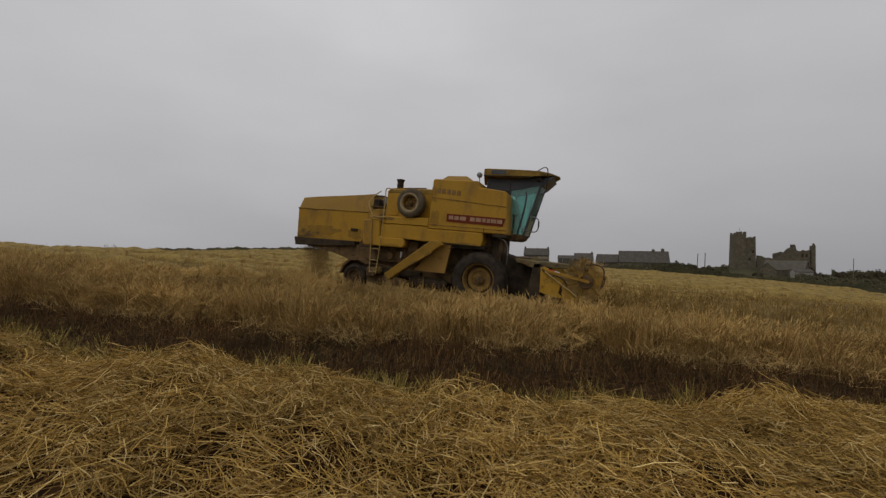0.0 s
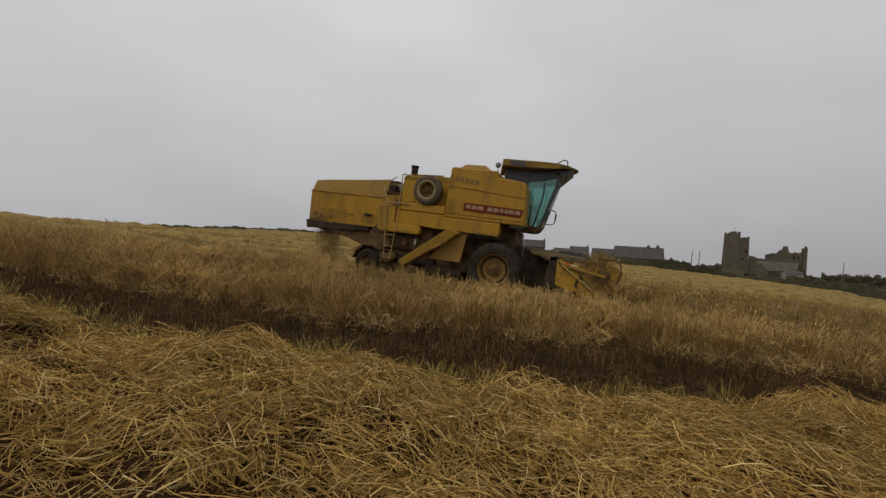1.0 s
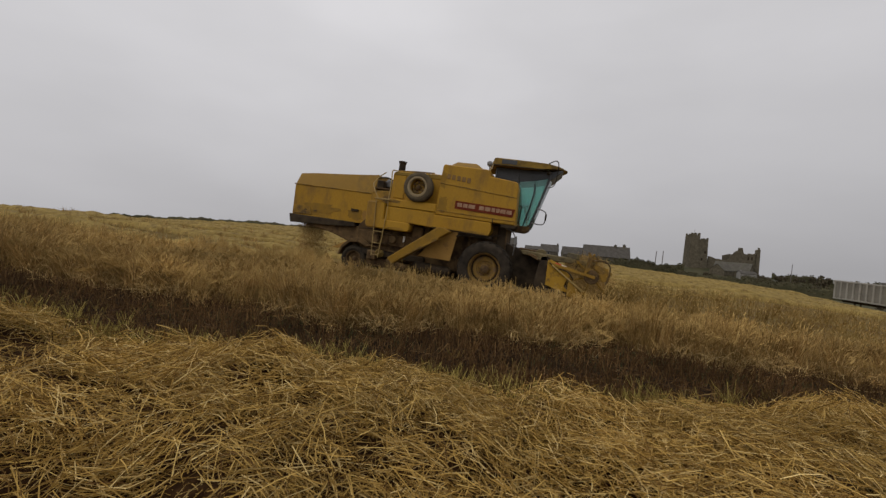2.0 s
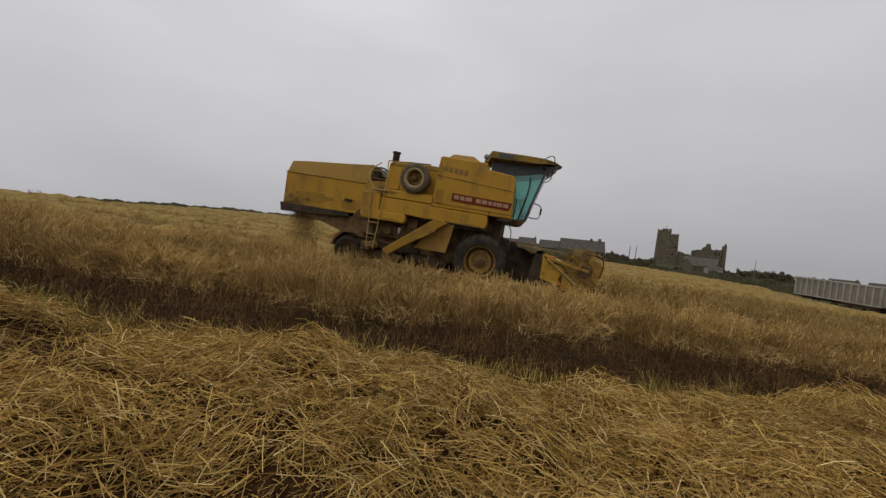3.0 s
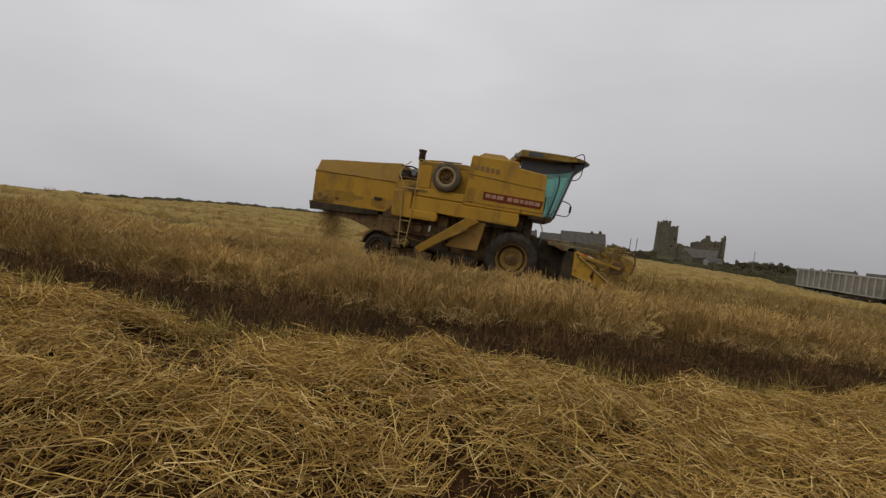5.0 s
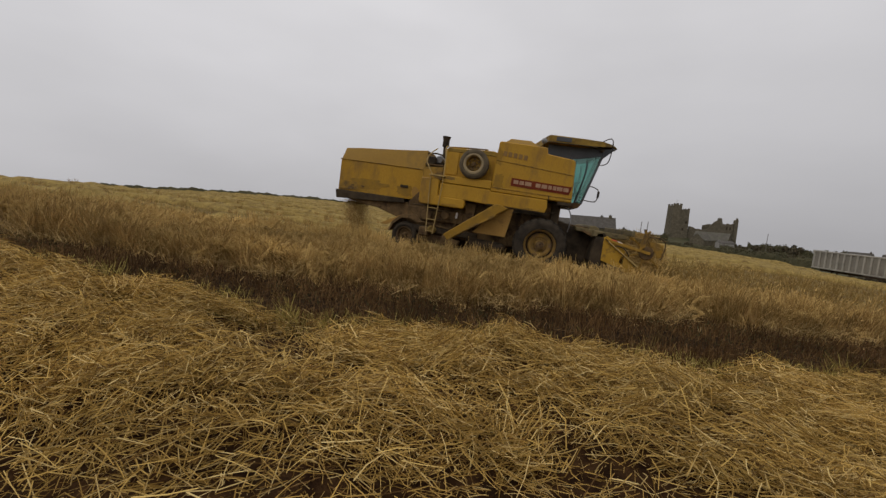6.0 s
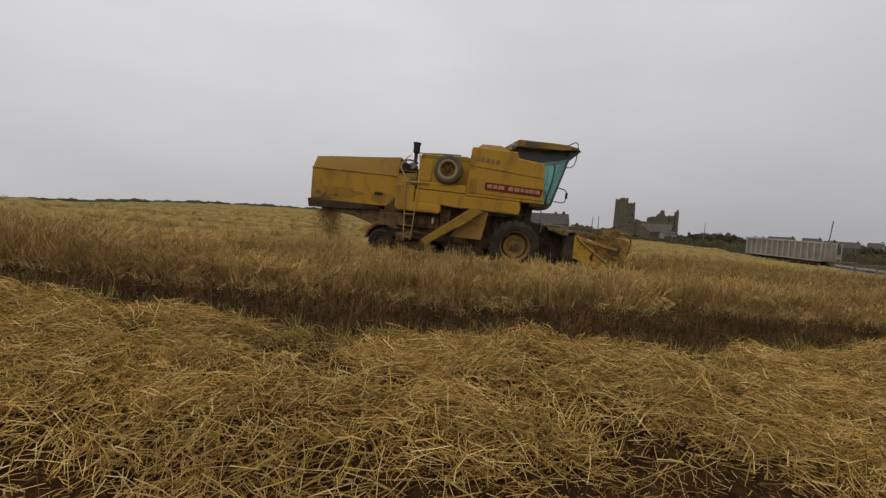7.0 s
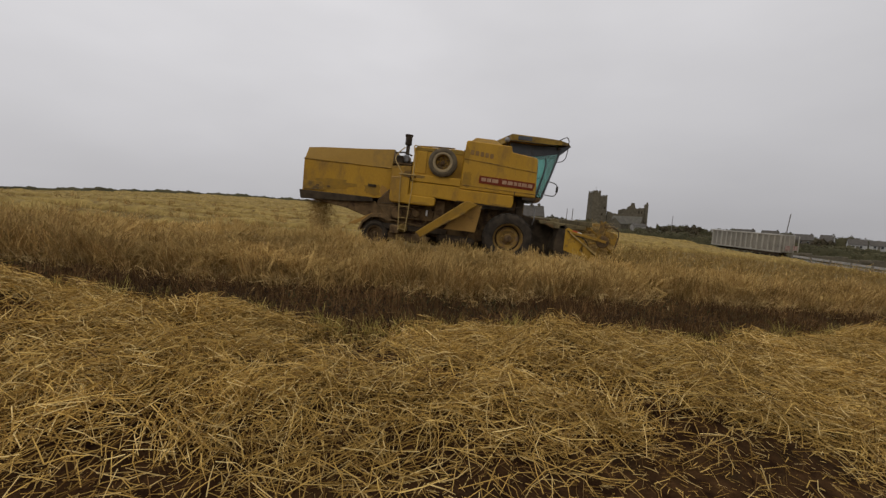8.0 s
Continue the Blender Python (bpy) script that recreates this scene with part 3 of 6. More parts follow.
scrape(-0.7, -0.1, 1.76, 1.82, -0.0305, M_YELLOW_D, 11, "dusty rubbed patch")
for x in (-6.3, -5.95):
    part("hood_hinge", box((x, 0.575, 1.72), (x + 0.10, 0.605, 1.77), 0.006), M_RUSTY, H)

# engine deck between hood and tank
part("engine_casing", slab([(-3.22, 2.30), (-3.20, 3.24), (-3.12, 3.29), (-1.75, 3.34), (-1.64, 3.30), (-1.64, 2.30)], 0.24, 2.5, 0.02), M_YELLOW, H, "yellow engine casing")
part("casing_door", slab([(-3.12, 2.48), (-3.11, 3.16), (-2.78, 3.17), (-2.78, 2.48)], 0.215, 0.245, 0.012), M_YELLOW, H, "yellow casing door")
part("deck_edge", slab([(-3.16, 3.17), (-3.15, 3.27), (-1.75, 3.325), (-1.66, 3.29), (-1.66, 3.19)], 0.225, 0.30, 0.01), M_ROOF, H, "grimy olive edge of the engine deck")
part("casing_top_rail", tube([(-3.15, 0.35, 3.31), (-2.6, 0.35, 3.35), (-1.95, 0.35, 3.37)], 0.022), M_YELLOW_D, H)
for x, h in ((-2.75, 0.07), (-2.45, 0.09), (-2.3, 0.06)):
    part("engine_cap", moved(lathe([(0.05, 0), (0.06, h * 0.5), (0.04, h), (0.0001, h)], 12, axis="z"), Matrix.Translation((x, 0.7, 3.33))), M_DARK, H)
part("engine_block", box((-3.86, 0.75, 1.5), (-3.2, 2.2, 2.86), 0.04), M_DARK, H, "dark engine block")
part("engine_panel", slab([(-3.86, 2.0), (-3.86, 2.62), (-3.24, 2.68), (-3.24, 2.0)], 0.30, 0.34, 0.01), M_YELLOW_D, H)
part("air_cleaner", moved(lathe([(0.10, -0.2), (0.13, -0.17), (0.13, 0.2), (0.09, 0.24), (0.0001, 0.24)], 16), Matrix.Translation((-3.5, 0.9, 2.93))), M_GREY, H, "grey air cleaner drum")
part("engine_shelf", box((-3.84, 0.36, 2.70), (-3.26, 0.9, 2.75), 0.01), M_RUSTY, H)
part("oil_can", box((-3.78, 0.45, 2.75), (-3.56, 0.7, 2.98), 0.02), M_DARK, H)
part("hose_run", tube(curve_points([(-3.85, 0.6, 3.06), (-3.55, 0.6, 3.10), (-3.3, 0.6, 3.02)]), 0.025), M_DARK, H)
part("exhaust_pipe", moved(lathe([(0.065, 2.8), (0.065, 3.52), (0.12, 3.56), (0.115, 3.80), (0.145, 3.88), (0.145, 3.905), (0.12, 3.90), (0.115, 3.7), (0.0001, 3.7)], 20, axis="z"), Matrix.Translation((-3.655, 2.1, 0))), M_DARK, H, "dark exhaust stack with a flared top")

# side panels along the walkway
part("side_panel", slab([(-3.18, 2.42), (-1.66, 2.44), (-1.66, 2.20), (-3.16, 2.20)], -0.035, 0.5, 0.02), M_YELLOW, H)
part("side_panel", slab([(-3.20, 2.19), (-1.66, 2.19), (-1.66, 1.74), (-2.36, 1.77), (-3.20, 1.77)], -0.02, 0.5, 0.02), M_YELLOW, H)
part("side_box", slab([(-3.80, 2.28), (-3.34, 2.31), (-3.22, 2.27), (-3.21, 1.78), (-2.42, 1.78), (-2.36, 1.72), (-2.37, 1.55), (-2.44, 1.50), (-3.72, 1.49), (-3.79, 1.56)], -0.06, 0.45, 0.03), M_YELLOW, H, "rounded yellow battery box")

# grain tank
tank_prof = [(-1.68, 2.14), (-1.62, 3.58), (-1.59, 3.62), (-0.24, 3.60), (-0.20, 3.42), (0.55, 3.34), (0.60, 3.28), (0.67, 2.13), (0.02, 2.13)]
part("grain_tank", slab(tank_prof, 0.0, 2.7, 0.025), M_YELLOW, H, "yellow grain tank side, dented")
part("tank_crease", tube([(-1.63, -0.004, 3.07), (0.62, -0.004, 2.90)], 0.014), M_YELLOW_D, H)
part("tank_crease", tube([(-1.66, -0.004, 2.27), (0.66, -0.004, 2.24)], 0.014), M_YELLOW_D, H)
part("tank_seam", tube([(0.02, -0.004, 2.24), (0.03, -0.004, 2.13)], 0.012), M_DARK, H)
lid = [[(-1.52, 0.25, 3.61), (-0.42, 0.25, 3.60), (-0.42, 2.4, 3.60), (-1.52, 2.4, 3.61)], [(-1.34, 0.5, 3.81), (-0.74, 0.5, 3.815), (-0.74, 2.2, 3.815), (-1.34, 2.2, 3.81)]]
part("tank_lid", loft(lid, 0.02), M_YELLOW_T, H, "sloped yellow tank lid")
part("tank_rear_flare", slab([(-2.02, 3.28), (-1.62, 3.60), (-1.58, 3.60), (-1.70, 3.26)], 1.9, 2.62, 0.01), M_ROOF, H, "grimy olive rear flap of the tank")
part("lower_panel", slab([(-1.73, 1.76), (-1.70, 2.13), (0.0, 2.12), (0.03, 1.90), (-0.02, 1.74)], -0.03, 0.6, 0.02), M_YELLOW, H, "yellow lower side panel")
part("panel_bottom_edge", slab([(-1.73, 1.735), (-1.73, 1.765), (-0.02, 1.745), (-0.02, 1.715)], -0.034, 0.3, 0.004), M_DARK, H)

# sign strip with pale marks, and the badge
sign = part("sign_plate", slab([(-1.11, 2.615), (0.62, 2.575), (0.56, 2.345), (-1.11, 2.385)], -0.016, 0.002, 0.003), M_SIGN, H, "dark red sign strip with pale marks")
for i, (a, b) in enumerate(((-1.04, -0.90), (-0.87, -0.74), (-0.71, -0.52), (-0.40, -0.26), (-0.23, -0.07), (-0.04, 0.06), (0.09, 0.19), (0.21, 0.36), (0.385, 0.53))):
    zc = lambda x: 2.49 - 0.0235 * (x + 0.27)
    part("pale_mark", slab([(a, zc(a) - 0.055), (a, zc(a) + 0.055), (b, zc(b) + 0.055), (b, zc(b) - 0.055)], -0.021, -0.015, 0.002), M_MARK, sign)
for i in range(5):
    a = -1.46 + i * 0.15
    part("badge_mark", slab([(a, 3.21 - 0.02 * i * 0.6), (a, 3.35 - 0.02 * i * 0.6), (a + 0.105, 3.345 - 0.02 * i * 0.6), (a + 0.105, 3.205 - 0.02 * i * 0.6)], -0.012, 0.002, 0.004), M_BADGE, H)

# spare wheel on the casing
spare = wheel(H, (-2.27, 0.02, 2.86), 0.45, 0.36, 0.25, 0, 0.008, M_YELLOW_D, 6, -1, M_TYRE_PALE)
part("rim_ring", lathe([(0.236, -0.135), (0.285, -0.150), (0.300, -0.183), (0.255, -0.186), (0.220, -0.14), (0.236, -0.135)], 40), M_RIM_PALE, spare, "pale dusty rim ring")
for k in range(6):
    a = 2 * math.pi * (k + 0.5) / 6
    hole = moved(lathe([(0.036, -0.012), (0.036, 0.0), (0.0001, 0.0)], 10), Matrix.Translation((0.15 * math.cos(a), -0.045, 0.15 * math.sin(a))))
    part("rim_hole", hole, M_RUSTY, spare, "dark slot in the rim")
part("spare_bracket", tube([(-2.27, 0.1, 2.86), (-2.27, 0.3, 2.86)], 0.05), M_DARK, H)

# grain elevator, auger plate and lower works
part("elevator_plate", slab([(-2.60, 0.64), (-2.52, 0.70), (-1.42, 1.50), (-1.36, 1.44)], -0.304, -0.298, 0.0), M_YELLOW_D, H)
part("grain_elevator", slab([(-2.84, 0.68), (-2.68, 0.52), (-1.06, 1.70), (-1.30, 1.80), (-1.45, 1.78)], -0.30, 0.0, 0.02), M_YELLOW_T, H, "diagonal dusty yellow grain elevator")
part("elevator_boot", moved(lathe([(0.11, -0.285), (0.12, -0.27), (0.12, -0.03), (0.11, -0.015)], 20), Matrix.Translation((-2.73, 0, 0.60))), M_RUSTY, H)
part("side_plate", slab([(-2.02, 0.86), (-1.03, 0.86), (-0.90, 1.72), (-1.30, 1.74)], 0.02, 0.07, 0.008), M_BROWN_D, H, "dusty brownish side plate")
part("thresher_body", slab([(-4.25, 1.50), (-4.2, 0.88), (-3.2, 0.56), (-1.0, 0.52), (0.45, 0.9), (0.45, 2.1), (-1.6, 2.1), (-3.9, 1.9)], 0.50, 2.2, 0.03), M_RUSTY, H, "dusty brown thresher body")
part("sieve_box", slab([(-4.2, 1.36), (-2.4, 1.36), (-2.4, 1.02), (-3.9, 0.98)], 0.36, 0.51, 0.015), M_RUSTY, H)
part("pulley_guard", box((-2.38, 0.28, 1.0), (-2.05, 0.51, 1.72), 0.03), M_RUSTY, H)
part("drive_pulley", moved(lathe([(0.20, 0.40), (0.21, 0.42), (0.17, 0.45), (0.21, 0.48), (0.20, 0.5)], 24), Matrix.Translation((-1.45, 0, 1.30))), M_DARK, H)
part("lower_tank", tube([(-2.2, 0.3, 0.52), (-2.1, 0.3, 0.52), (-1.1, 0.3, 0.50), (-1.0, 0.3, 0.50)], [0.10, 0.16, 0.16, 0.10], sides=14), M_DARK, H, "dark oil tank under the body")
# added dark box: hides the bright field behind, keeps the underside in shade
part("underbody_blocker", box((-3.2, 1.0, 0.20), (-0.5, 1.12, 0.66), 0.02), M_DARK, H, "dark box added under the body to close the bright gap")
part("chassis_beam", box((-4.0, 0.34, 0.62), (-1.9, 0.49, 0.80), 0.02), M_DARK, H)
for x, z, r in ((-3.55, 1.16, 0.17), (-2.95, 1.22, 0.12)):
    smooth(part("belt_pulley", moved(lathe([(r * 0.2, 0.22), (r * 0.9, 0.22), (r, 0.24), (r * 0.82, 0.27), (r, 0.30), (r * 0.9, 0.32), (r * 0.2, 0.32)], 22), Matrix.Translation((x, 0, z))), M_RUSTY, H), 30)
part("drive_belt", slab([(-3.58, 1.325), (-2.93, 1.335), (-2.93, 1.315), (-3.57, 1.305)], 0.245, 0.295, 0.0), M_DARK, H)
part("drive_belt", slab([(-3.54, 1.005), (-2.95, 1.115), (-2.95, 1.095), (-3.53, 0.985)], 0.245, 0.295, 0.0), M_DARK, H)
part("hydraulic_line", tube(curve_points([(-4.1, 0.45, 1.42), (-3.3, 0.33, 1.46), (-2.6, 0.33, 1.50), (-2.1, 0.35, 1.62)], 4), 0.018, sides=6), M_DARK, H)
part("hydraulic_line", tube(curve_points([(-0.95, 0.0, 1.60), (-0.70, 0.05, 1.66), (-0.2, 0.1, 1.70), (0.3, 0.2, 1.80)], 4), 0.016, sides=6), M_DARK, H)
part("tie_rod", tube([(-3.95, 0.33, 0.95), (-2.45, 0.33, 0.78)], 0.022, sides=6), M_RUSTY, H)
part("sieve_lever", tube([(-2.62, 0.30, 0.95), (-2.50, 0.30, 1.45)], 0.02, sides=6), M_RUSTY, H)
part("white_tag", box((-2.64, 0.325, 1.18), (-2.58, 0.358, 1.36), 0.004), M_WHITE, H)
part("front_axle", box((-0.22, 0.3, 0.62), (0.22, 2.4, 1.0), 0.04), M_DARK, H)
part("axle_stay", box((0.18, 0.45, 0.9), (0.42, 0.62, 2.15), 0.03), M_DARK, H)
part("axle_stay", box((0.30, 1.9, 0.9), (0.46, 2.1, 2.15), 0.03), M_DARK, H)
part("mudguard", slab([(-0.95, 1.62), (-0.9, 1.72), (0.06, 1.74), (0.06, 1.66)], 0.05, 0.55, 0.01), M_DARK, H)
part("rear_axle", box((-4.32, 0.6, 0.32), (-4.1, 2.1, 0.52), 0.03), M_DARK, H)
part("axle_beam", slab([(-4.05, 0.30), (-4.0, 0.52), (-2.85, 0.56), (-2.4, 0.48), (-2.5, 0.28)], 0.40, 0.62, 0.02), M_RUSTY, H, "dusty axle beam")
part("caught_straw", moved(lathe([(0.0001, -0.1), (0.12, -0.05), (0.15, 0.03), (0.09, 0.1), (0.0001, 0.13)], 9), Matrix.Translation((-3.30, 0.20, 0.72)) @ Matrix.Rotation(0.5, 4, "X")), M_FAR_STRAW, H, "straw packed round the ladder foot")
part("straw_caught_bracket", box((-3.72, 0.22, 0.50), (-3.42, 0.42, 0.78), 0.03), M_RUSTY, H)
part("steering_rod", tube([(-4.1, 0.6, 0.5), (-3.4, 0.5, 0.55), (-2.9, 0.45, 0.6)], 0.035), M_RUSTY, H)

for y, face in ((0.13, -1), (2.57, 1)):
    wheel(H, (0, y, 0.8), 0.80, 0.56, 0.455, 22, 0.028, M_RIM, 8, face)
for y, face in ((0.46, -1), (2.24, 1)):
    wheel(H, (-4.20, y, 0.42), 0.44, 0.32, 0.255, 18, 0.025, M_RUSTY, 6, face, M_TYRE_D)

# ladder and rails
ladder = part("ladder", tube(curve_points([(-3.50, -0.09, 2.38), (-3.49, -0.09, 2.0), (-3.44, -0.12, 1.2), (-3.40, -0.16, 0.66)], 4), 0.015), M_PIPE, H, "worn tube ladder")
part("stile", tube(curve_points([(-3.12, -0.09, 2.38), (-3.12, -0.09, 2.0), (-3.16, -0.12, 1.2), (-3.19, -0.16, 0.62)], 4), 0.015), M_PIPE, ladder)
for z in (0.70, 1.05, 1.40):
    a = (2.38 - z) / 1.74
    part("rung", tube([(-3.50 + 0.10 * a, -0.09 - 0.06 * a, z), (-3.12 - 0.07 * a, -0.09 - 0.06 * a, z)], 0.011), M_PIPE, ladder)
part("step_bracket", box((-3.56, -0.12, 2.36), (-3.06, 0.10, 2.40), 0.008), M_PIPE, H)
part("handrail", tube(curve_points([(-3.46, -0.09, 2.40), (-3.60, -0.06, 2.60), (-3.74, 0.1, 2.84), (-3.66, 0.3, 3.08), (-3.52, 0.42, 3.24)], 5), 0.016), M_PIPE, H)
part("handrail", tube(curve_points([(-3.12, -0.09, 2.40), (-3.14, 0.0, 2.9), (-3.20, 0.12, 3.26), (-3.12, 0.2, 3.30), (-3.02, 0.24, 3.27)], 5), 0.018), M_PIPE, H)

# cab
cab = part("cab_floor", slab([(0.30, 2.18), (1.06, 2.20), (0.98, 2.06), (0.86, 2.00), (0.30, 2.0)], 0.86, 2.24, 0.02), M_RUSTY, H, "dirty cab floor")
part("cab_base", slab([(0.28, 2.13), (0.72, 2.13), (0.64, 2.03), (0.28, 2.03)], 0.02, 0.86, 0.01), M_DARK, H)
post = lambda a, b, r=0.032: tube([a, b], r, sides=6)
for y in (0.90, 2.22):
    part("cab_post", post((1.03, y, 2.18), (1.42, y, 3.74), 0.036), M_CABDARK, H)
    part("cab_post", post((0.58, y, 2.18), (0.50, y, 3.74), 0.04), M_CABDARK, H)
    part("cab_post", post((-0.15, y, 2.6), (-0.17, y, 3.74), 0.04), M_CABDARK, H)
    part("door_post", tube(curve_points([(0.84, y, 2.18), (0.98, y, 2.9), (1.02, y, 3.3), (0.99, y, 3.48)], 4), 0.026, sides=6), M_CABDARK, H)
    # upper cab side, with the roof overhang's shade put into its dark grey
    part("shaded_upper_side", slab([(-0.18, 3.46), (-0.20, 3.87), (1.44, 3.88), (1.40, 3.68), (0.95, 3.56), (0.55, 3.49)], y - 0.018, y + 0.018, 0.006), M_CABDARK, H, "upper cab side, dark grey for shade under the roof")
    ob = part("side_window", slab([(0.60, 2.22), (0.52, 3.50), (0.95, 3.56), (1.39, 3.67), (1.02, 2.22)], y - 0.004, y + 0.004, 0), M_GLASS, H, "teal tinted side window")
    ob.visible_shadow = False
part("rear_wall", box((-0.18, 0.92, 2.5), (-0.14, 2.20, 3.5), 0.01), M_CABDARK, H)
ob = part("windscreen", loft([[(1.04, 0.92, 2.2), (1.10, 1.56, 2.2), (1.04, 2.20, 2.2), (1.03, 2.20, 2.2), (1.09, 1.56, 2.2), (1.03, 0.92, 2.2)],
                              [(1.42, 0.92, 3.70), (1.50, 1.56, 3.70), (1.42, 2.20, 3.70), (1.41, 2.20, 3.70), (1.49, 1.56, 3.70), (1.41, 0.92, 3.70)]]), M_GLASS, H, "teal tinted windscreen leaning forward")
ob.visible_shadow = False
part("seat", box((0.12, 1.1, 2.5), (0.55, 1.6, 2.62), 0.05), M_DARK, H)
part("seat_back", slab([(0.08, 2.6), (0.02, 3.1), (0.12, 3.12), (0.2, 2.6)], 1.1, 1.6, 0.03), M_DARK, H)
part("steering_column", tube([(0.98, 1.3, 2.2), (0.80, 1.3, 2.78)], 0.035), M_DARK, H)
part("steering_wheel", moved(tube([(0.2 * math.cos(a), 0.2 * math.sin(a), 0) for a in (2 * math.pi * k / 20 for k in range(21))], 0.016, sides=6), Matrix.Translation((0.79, 1.3, 2.82)) @ Matrix.Rotation(-0.3, 4, "Y")), M_DARK, H)
part("control_levers", tube([(0.70, 0.9, 2.2), (0.72, 0.88, 2.75), (0.66, 0.88, 2.8)], 0.018), M_DARK, H)
roof_plan = [(-0.24, 0.55), (0.8, 0.55), (1.38, 0.62), (1.70, 1.02), (1.90, 1.52), (1.90, 1.92), (1.66, 2.34), (0.8, 2.40), (-0.62, 2.36)]


def roof_z(x, top):
    if top:
        return 4.09 - 0.012 * (x + 0.3) if x < 1.4 else 4.07 + 0.04 * (x - 1.4)
    return 3.86 if x < 1.2 else 3.86 + 0.275 * (x - 1.2)


low = [(x, y, roof_z(x, False)) for x, y in roof_plan]
mid = [(x, y, roof_z(x, True) - 0.03) for x, y in roof_plan]
top = [(x * 0.93 + 0.05, 1.35 + (y - 1.35) * 0.9, roof_z(x, True)) for x, y in roof_plan]
part("cab_roof", loft([low, mid, top], 0.008), M_ROOF, H, "dirty yellow cab roof with a pointed visor")
part("visor_underside", slab([(1.36, 3.62), (1.50, 3.68), (1.78, 3.96), (1.40, 3.90)], 0.96, 2.24, 0.01), M_CABDARK, H, "dark underside of the visor")
part("roof_vent", box((-0.02, 0.535, 3.91), (0.42, 0.58, 4.04), 0.008), M_CABDARK, H)
part("roof_edge", tube([(-0.24, 0.55, 3.865), (0.8, 0.54, 3.865), (1.2, 0.58, 3.865)], 0.016, sides=6), M_DARK, H)
part("upper_mirror_bracket", tube(curve_points([(1.30, 0.66, 4.05), (1.50, 0.64, 4.16), (1.59, 0.64, 4.08), (1.60, 0.66, 3.80), (1.58, 0.72, 3.54), (1.50, 0.80, 3.43), (1.32, 0.90, 3.40)], 5), 0.014, sides=6), M_DARK, H)
part("visor_lamp", box((1.30, 0.72, 3.78), (1.40, 0.88, 3.88), 0.02), M_DARK, H)
part("mirror_arm", tube(curve_points([(1.16, 0.88, 2.76), (1.34, 0.80, 2.72), (1.45, 0.76, 2.64), (1.46, 0.73, 2.44), (1.38, 0.75, 2.30), (1.06, 0.88, 2.32)], 5), 0.017, sides=6), M_GREY, H)
part("mirror", moved(box((-0.015, -0.07, -0.10), (0.015, 0.07, 0.10), 0.02), Matrix.Translation((1.46, 0.72, 2.52)) @ Matrix.Rotation(0.2, 4, "Z")), M_DARK, H, "black wing mirror")
lampst = part("lamp_stalk", tube([(-0.33, 0.5, 3.60), (-0.36, 0.5, 3.80)], 0.012, sides=6), M_DARK, H)
part("work_lamp", moved(lathe([(0.03, -0.06), (0.08, -0.03), (0.085, 0.02), (0.0001, 0.03)], 16), Matrix.Translation((-0.36, 0.5, 3.86))), M_GREY, lampst, "round work lamp")
part("hose", tube(curve_points([(0.42, 0.2, 2.02), (0.6, 0.1, 1.98), (0.72, 0.1, 1.8), (0.74, 0.1, 1.5), (0.72, 0.2, 1.3)], 5), 0.016, sides=6), M_GREY, H, "hydraulic hose")

# feeder house and header
part("feeder_house", slab([(0.35, 1.64), (0.86, 1.50), (1.62, 1.26), (1.62, 0.30), (0.95, 0.40), (0.45, 0.62)], 0.72, 1.98, 0.03), M_DARK, H, "dark greasy feeder house")
part("header_back", slab([(1.50, 1.40), (1.66, 1.44), (1.76, 1.38), (1.74, 0.32), (1.58, 0.28), (1.40, 0.62)], -0.12, 4.0, 0.015), M_DARK, H, "dirty back sheet of the cutting header")
part("header_top_beam", slab([(1.34, 1.42), (1.36, 1.55), (1.52, 1.60), (1.64, 1.54), (1.64, 1.42)], 0.5, 4.0, 0.02), M_BOARDWOOD, H, "grimy beam along the top of the header")
part("beam_end_bracket", slab([(1.40, 1.30), (1.44, 1.47), (1.66, 1.45), (1.70, 1.30)], -0.12, 0.48, 0.015), M_BOARDWOOD, H)
part("header_board", slab([(0.92, 1.50), (1.62, 1.48), (3.00, 1.44), (3.02, 1.33), (1.62, 1.31), (0.98, 1.38)], 0.30, 1.15, 0.02), M_BOARDWOOD, H, "grimy olive board along the top of the header")
part("board_bracket", slab([(1.10, 1.40), (1.20, 1.44), (1.55, 1.34), (1.50, 1.24)], 0.24, 0.32, 0.008), M_RUSTY, H)
part("header_frame", slab([(0.80, 1.54), (1.5, 1.52), (1.5, 1.40), (0.85, 1.40)], 0.85, 3.4, 0.015), M_RUSTY, H)
part("header_floor", slab([(1.60, 0.50), (2.60, 0.36), (2.62, 0.42), (1.66, 0.58)], -0.10, 3.98, 0.008), M_RUSTY, H)
for y in (-0.145, 4.0):
    part("end_plate", slab([(1.70, 1.32), (1.78, 1.36), (2.16, 1.20), (2.32, 1.00), (2.24, 0.84), (2.20, 0.70), (2.30, 0.62), (2.46, 0.59), (2.46, 0.54), (2.08, 0.57), (1.72, 0.66)], y, y + 0.03, 0.006), M_YELLOW_P, H, "worn yellow header end plate")
    part("crop_divider", loft([[(2.30, y - 0.05, 0.46), (2.30, y + 0.08, 0.46), (2.30, y + 0.08, 0.86), (2.30, y - 0.05, 0.86)], [(3.12, y - 0.01, 0.34), (3.12, y + 0.03, 0.34), (3.12, y + 0.03, 0.42), (3.12, y - 0.01, 0.42)]], 0.008), M_YELLOW_D, H)
part("reflector", slab([(1.90, 1.24), (1.91, 1.30), (2.06, 1.27), (2.05, 1.21)], -0.165, -0.148, 0.003), M_RED, H, "red and white reflector strip")
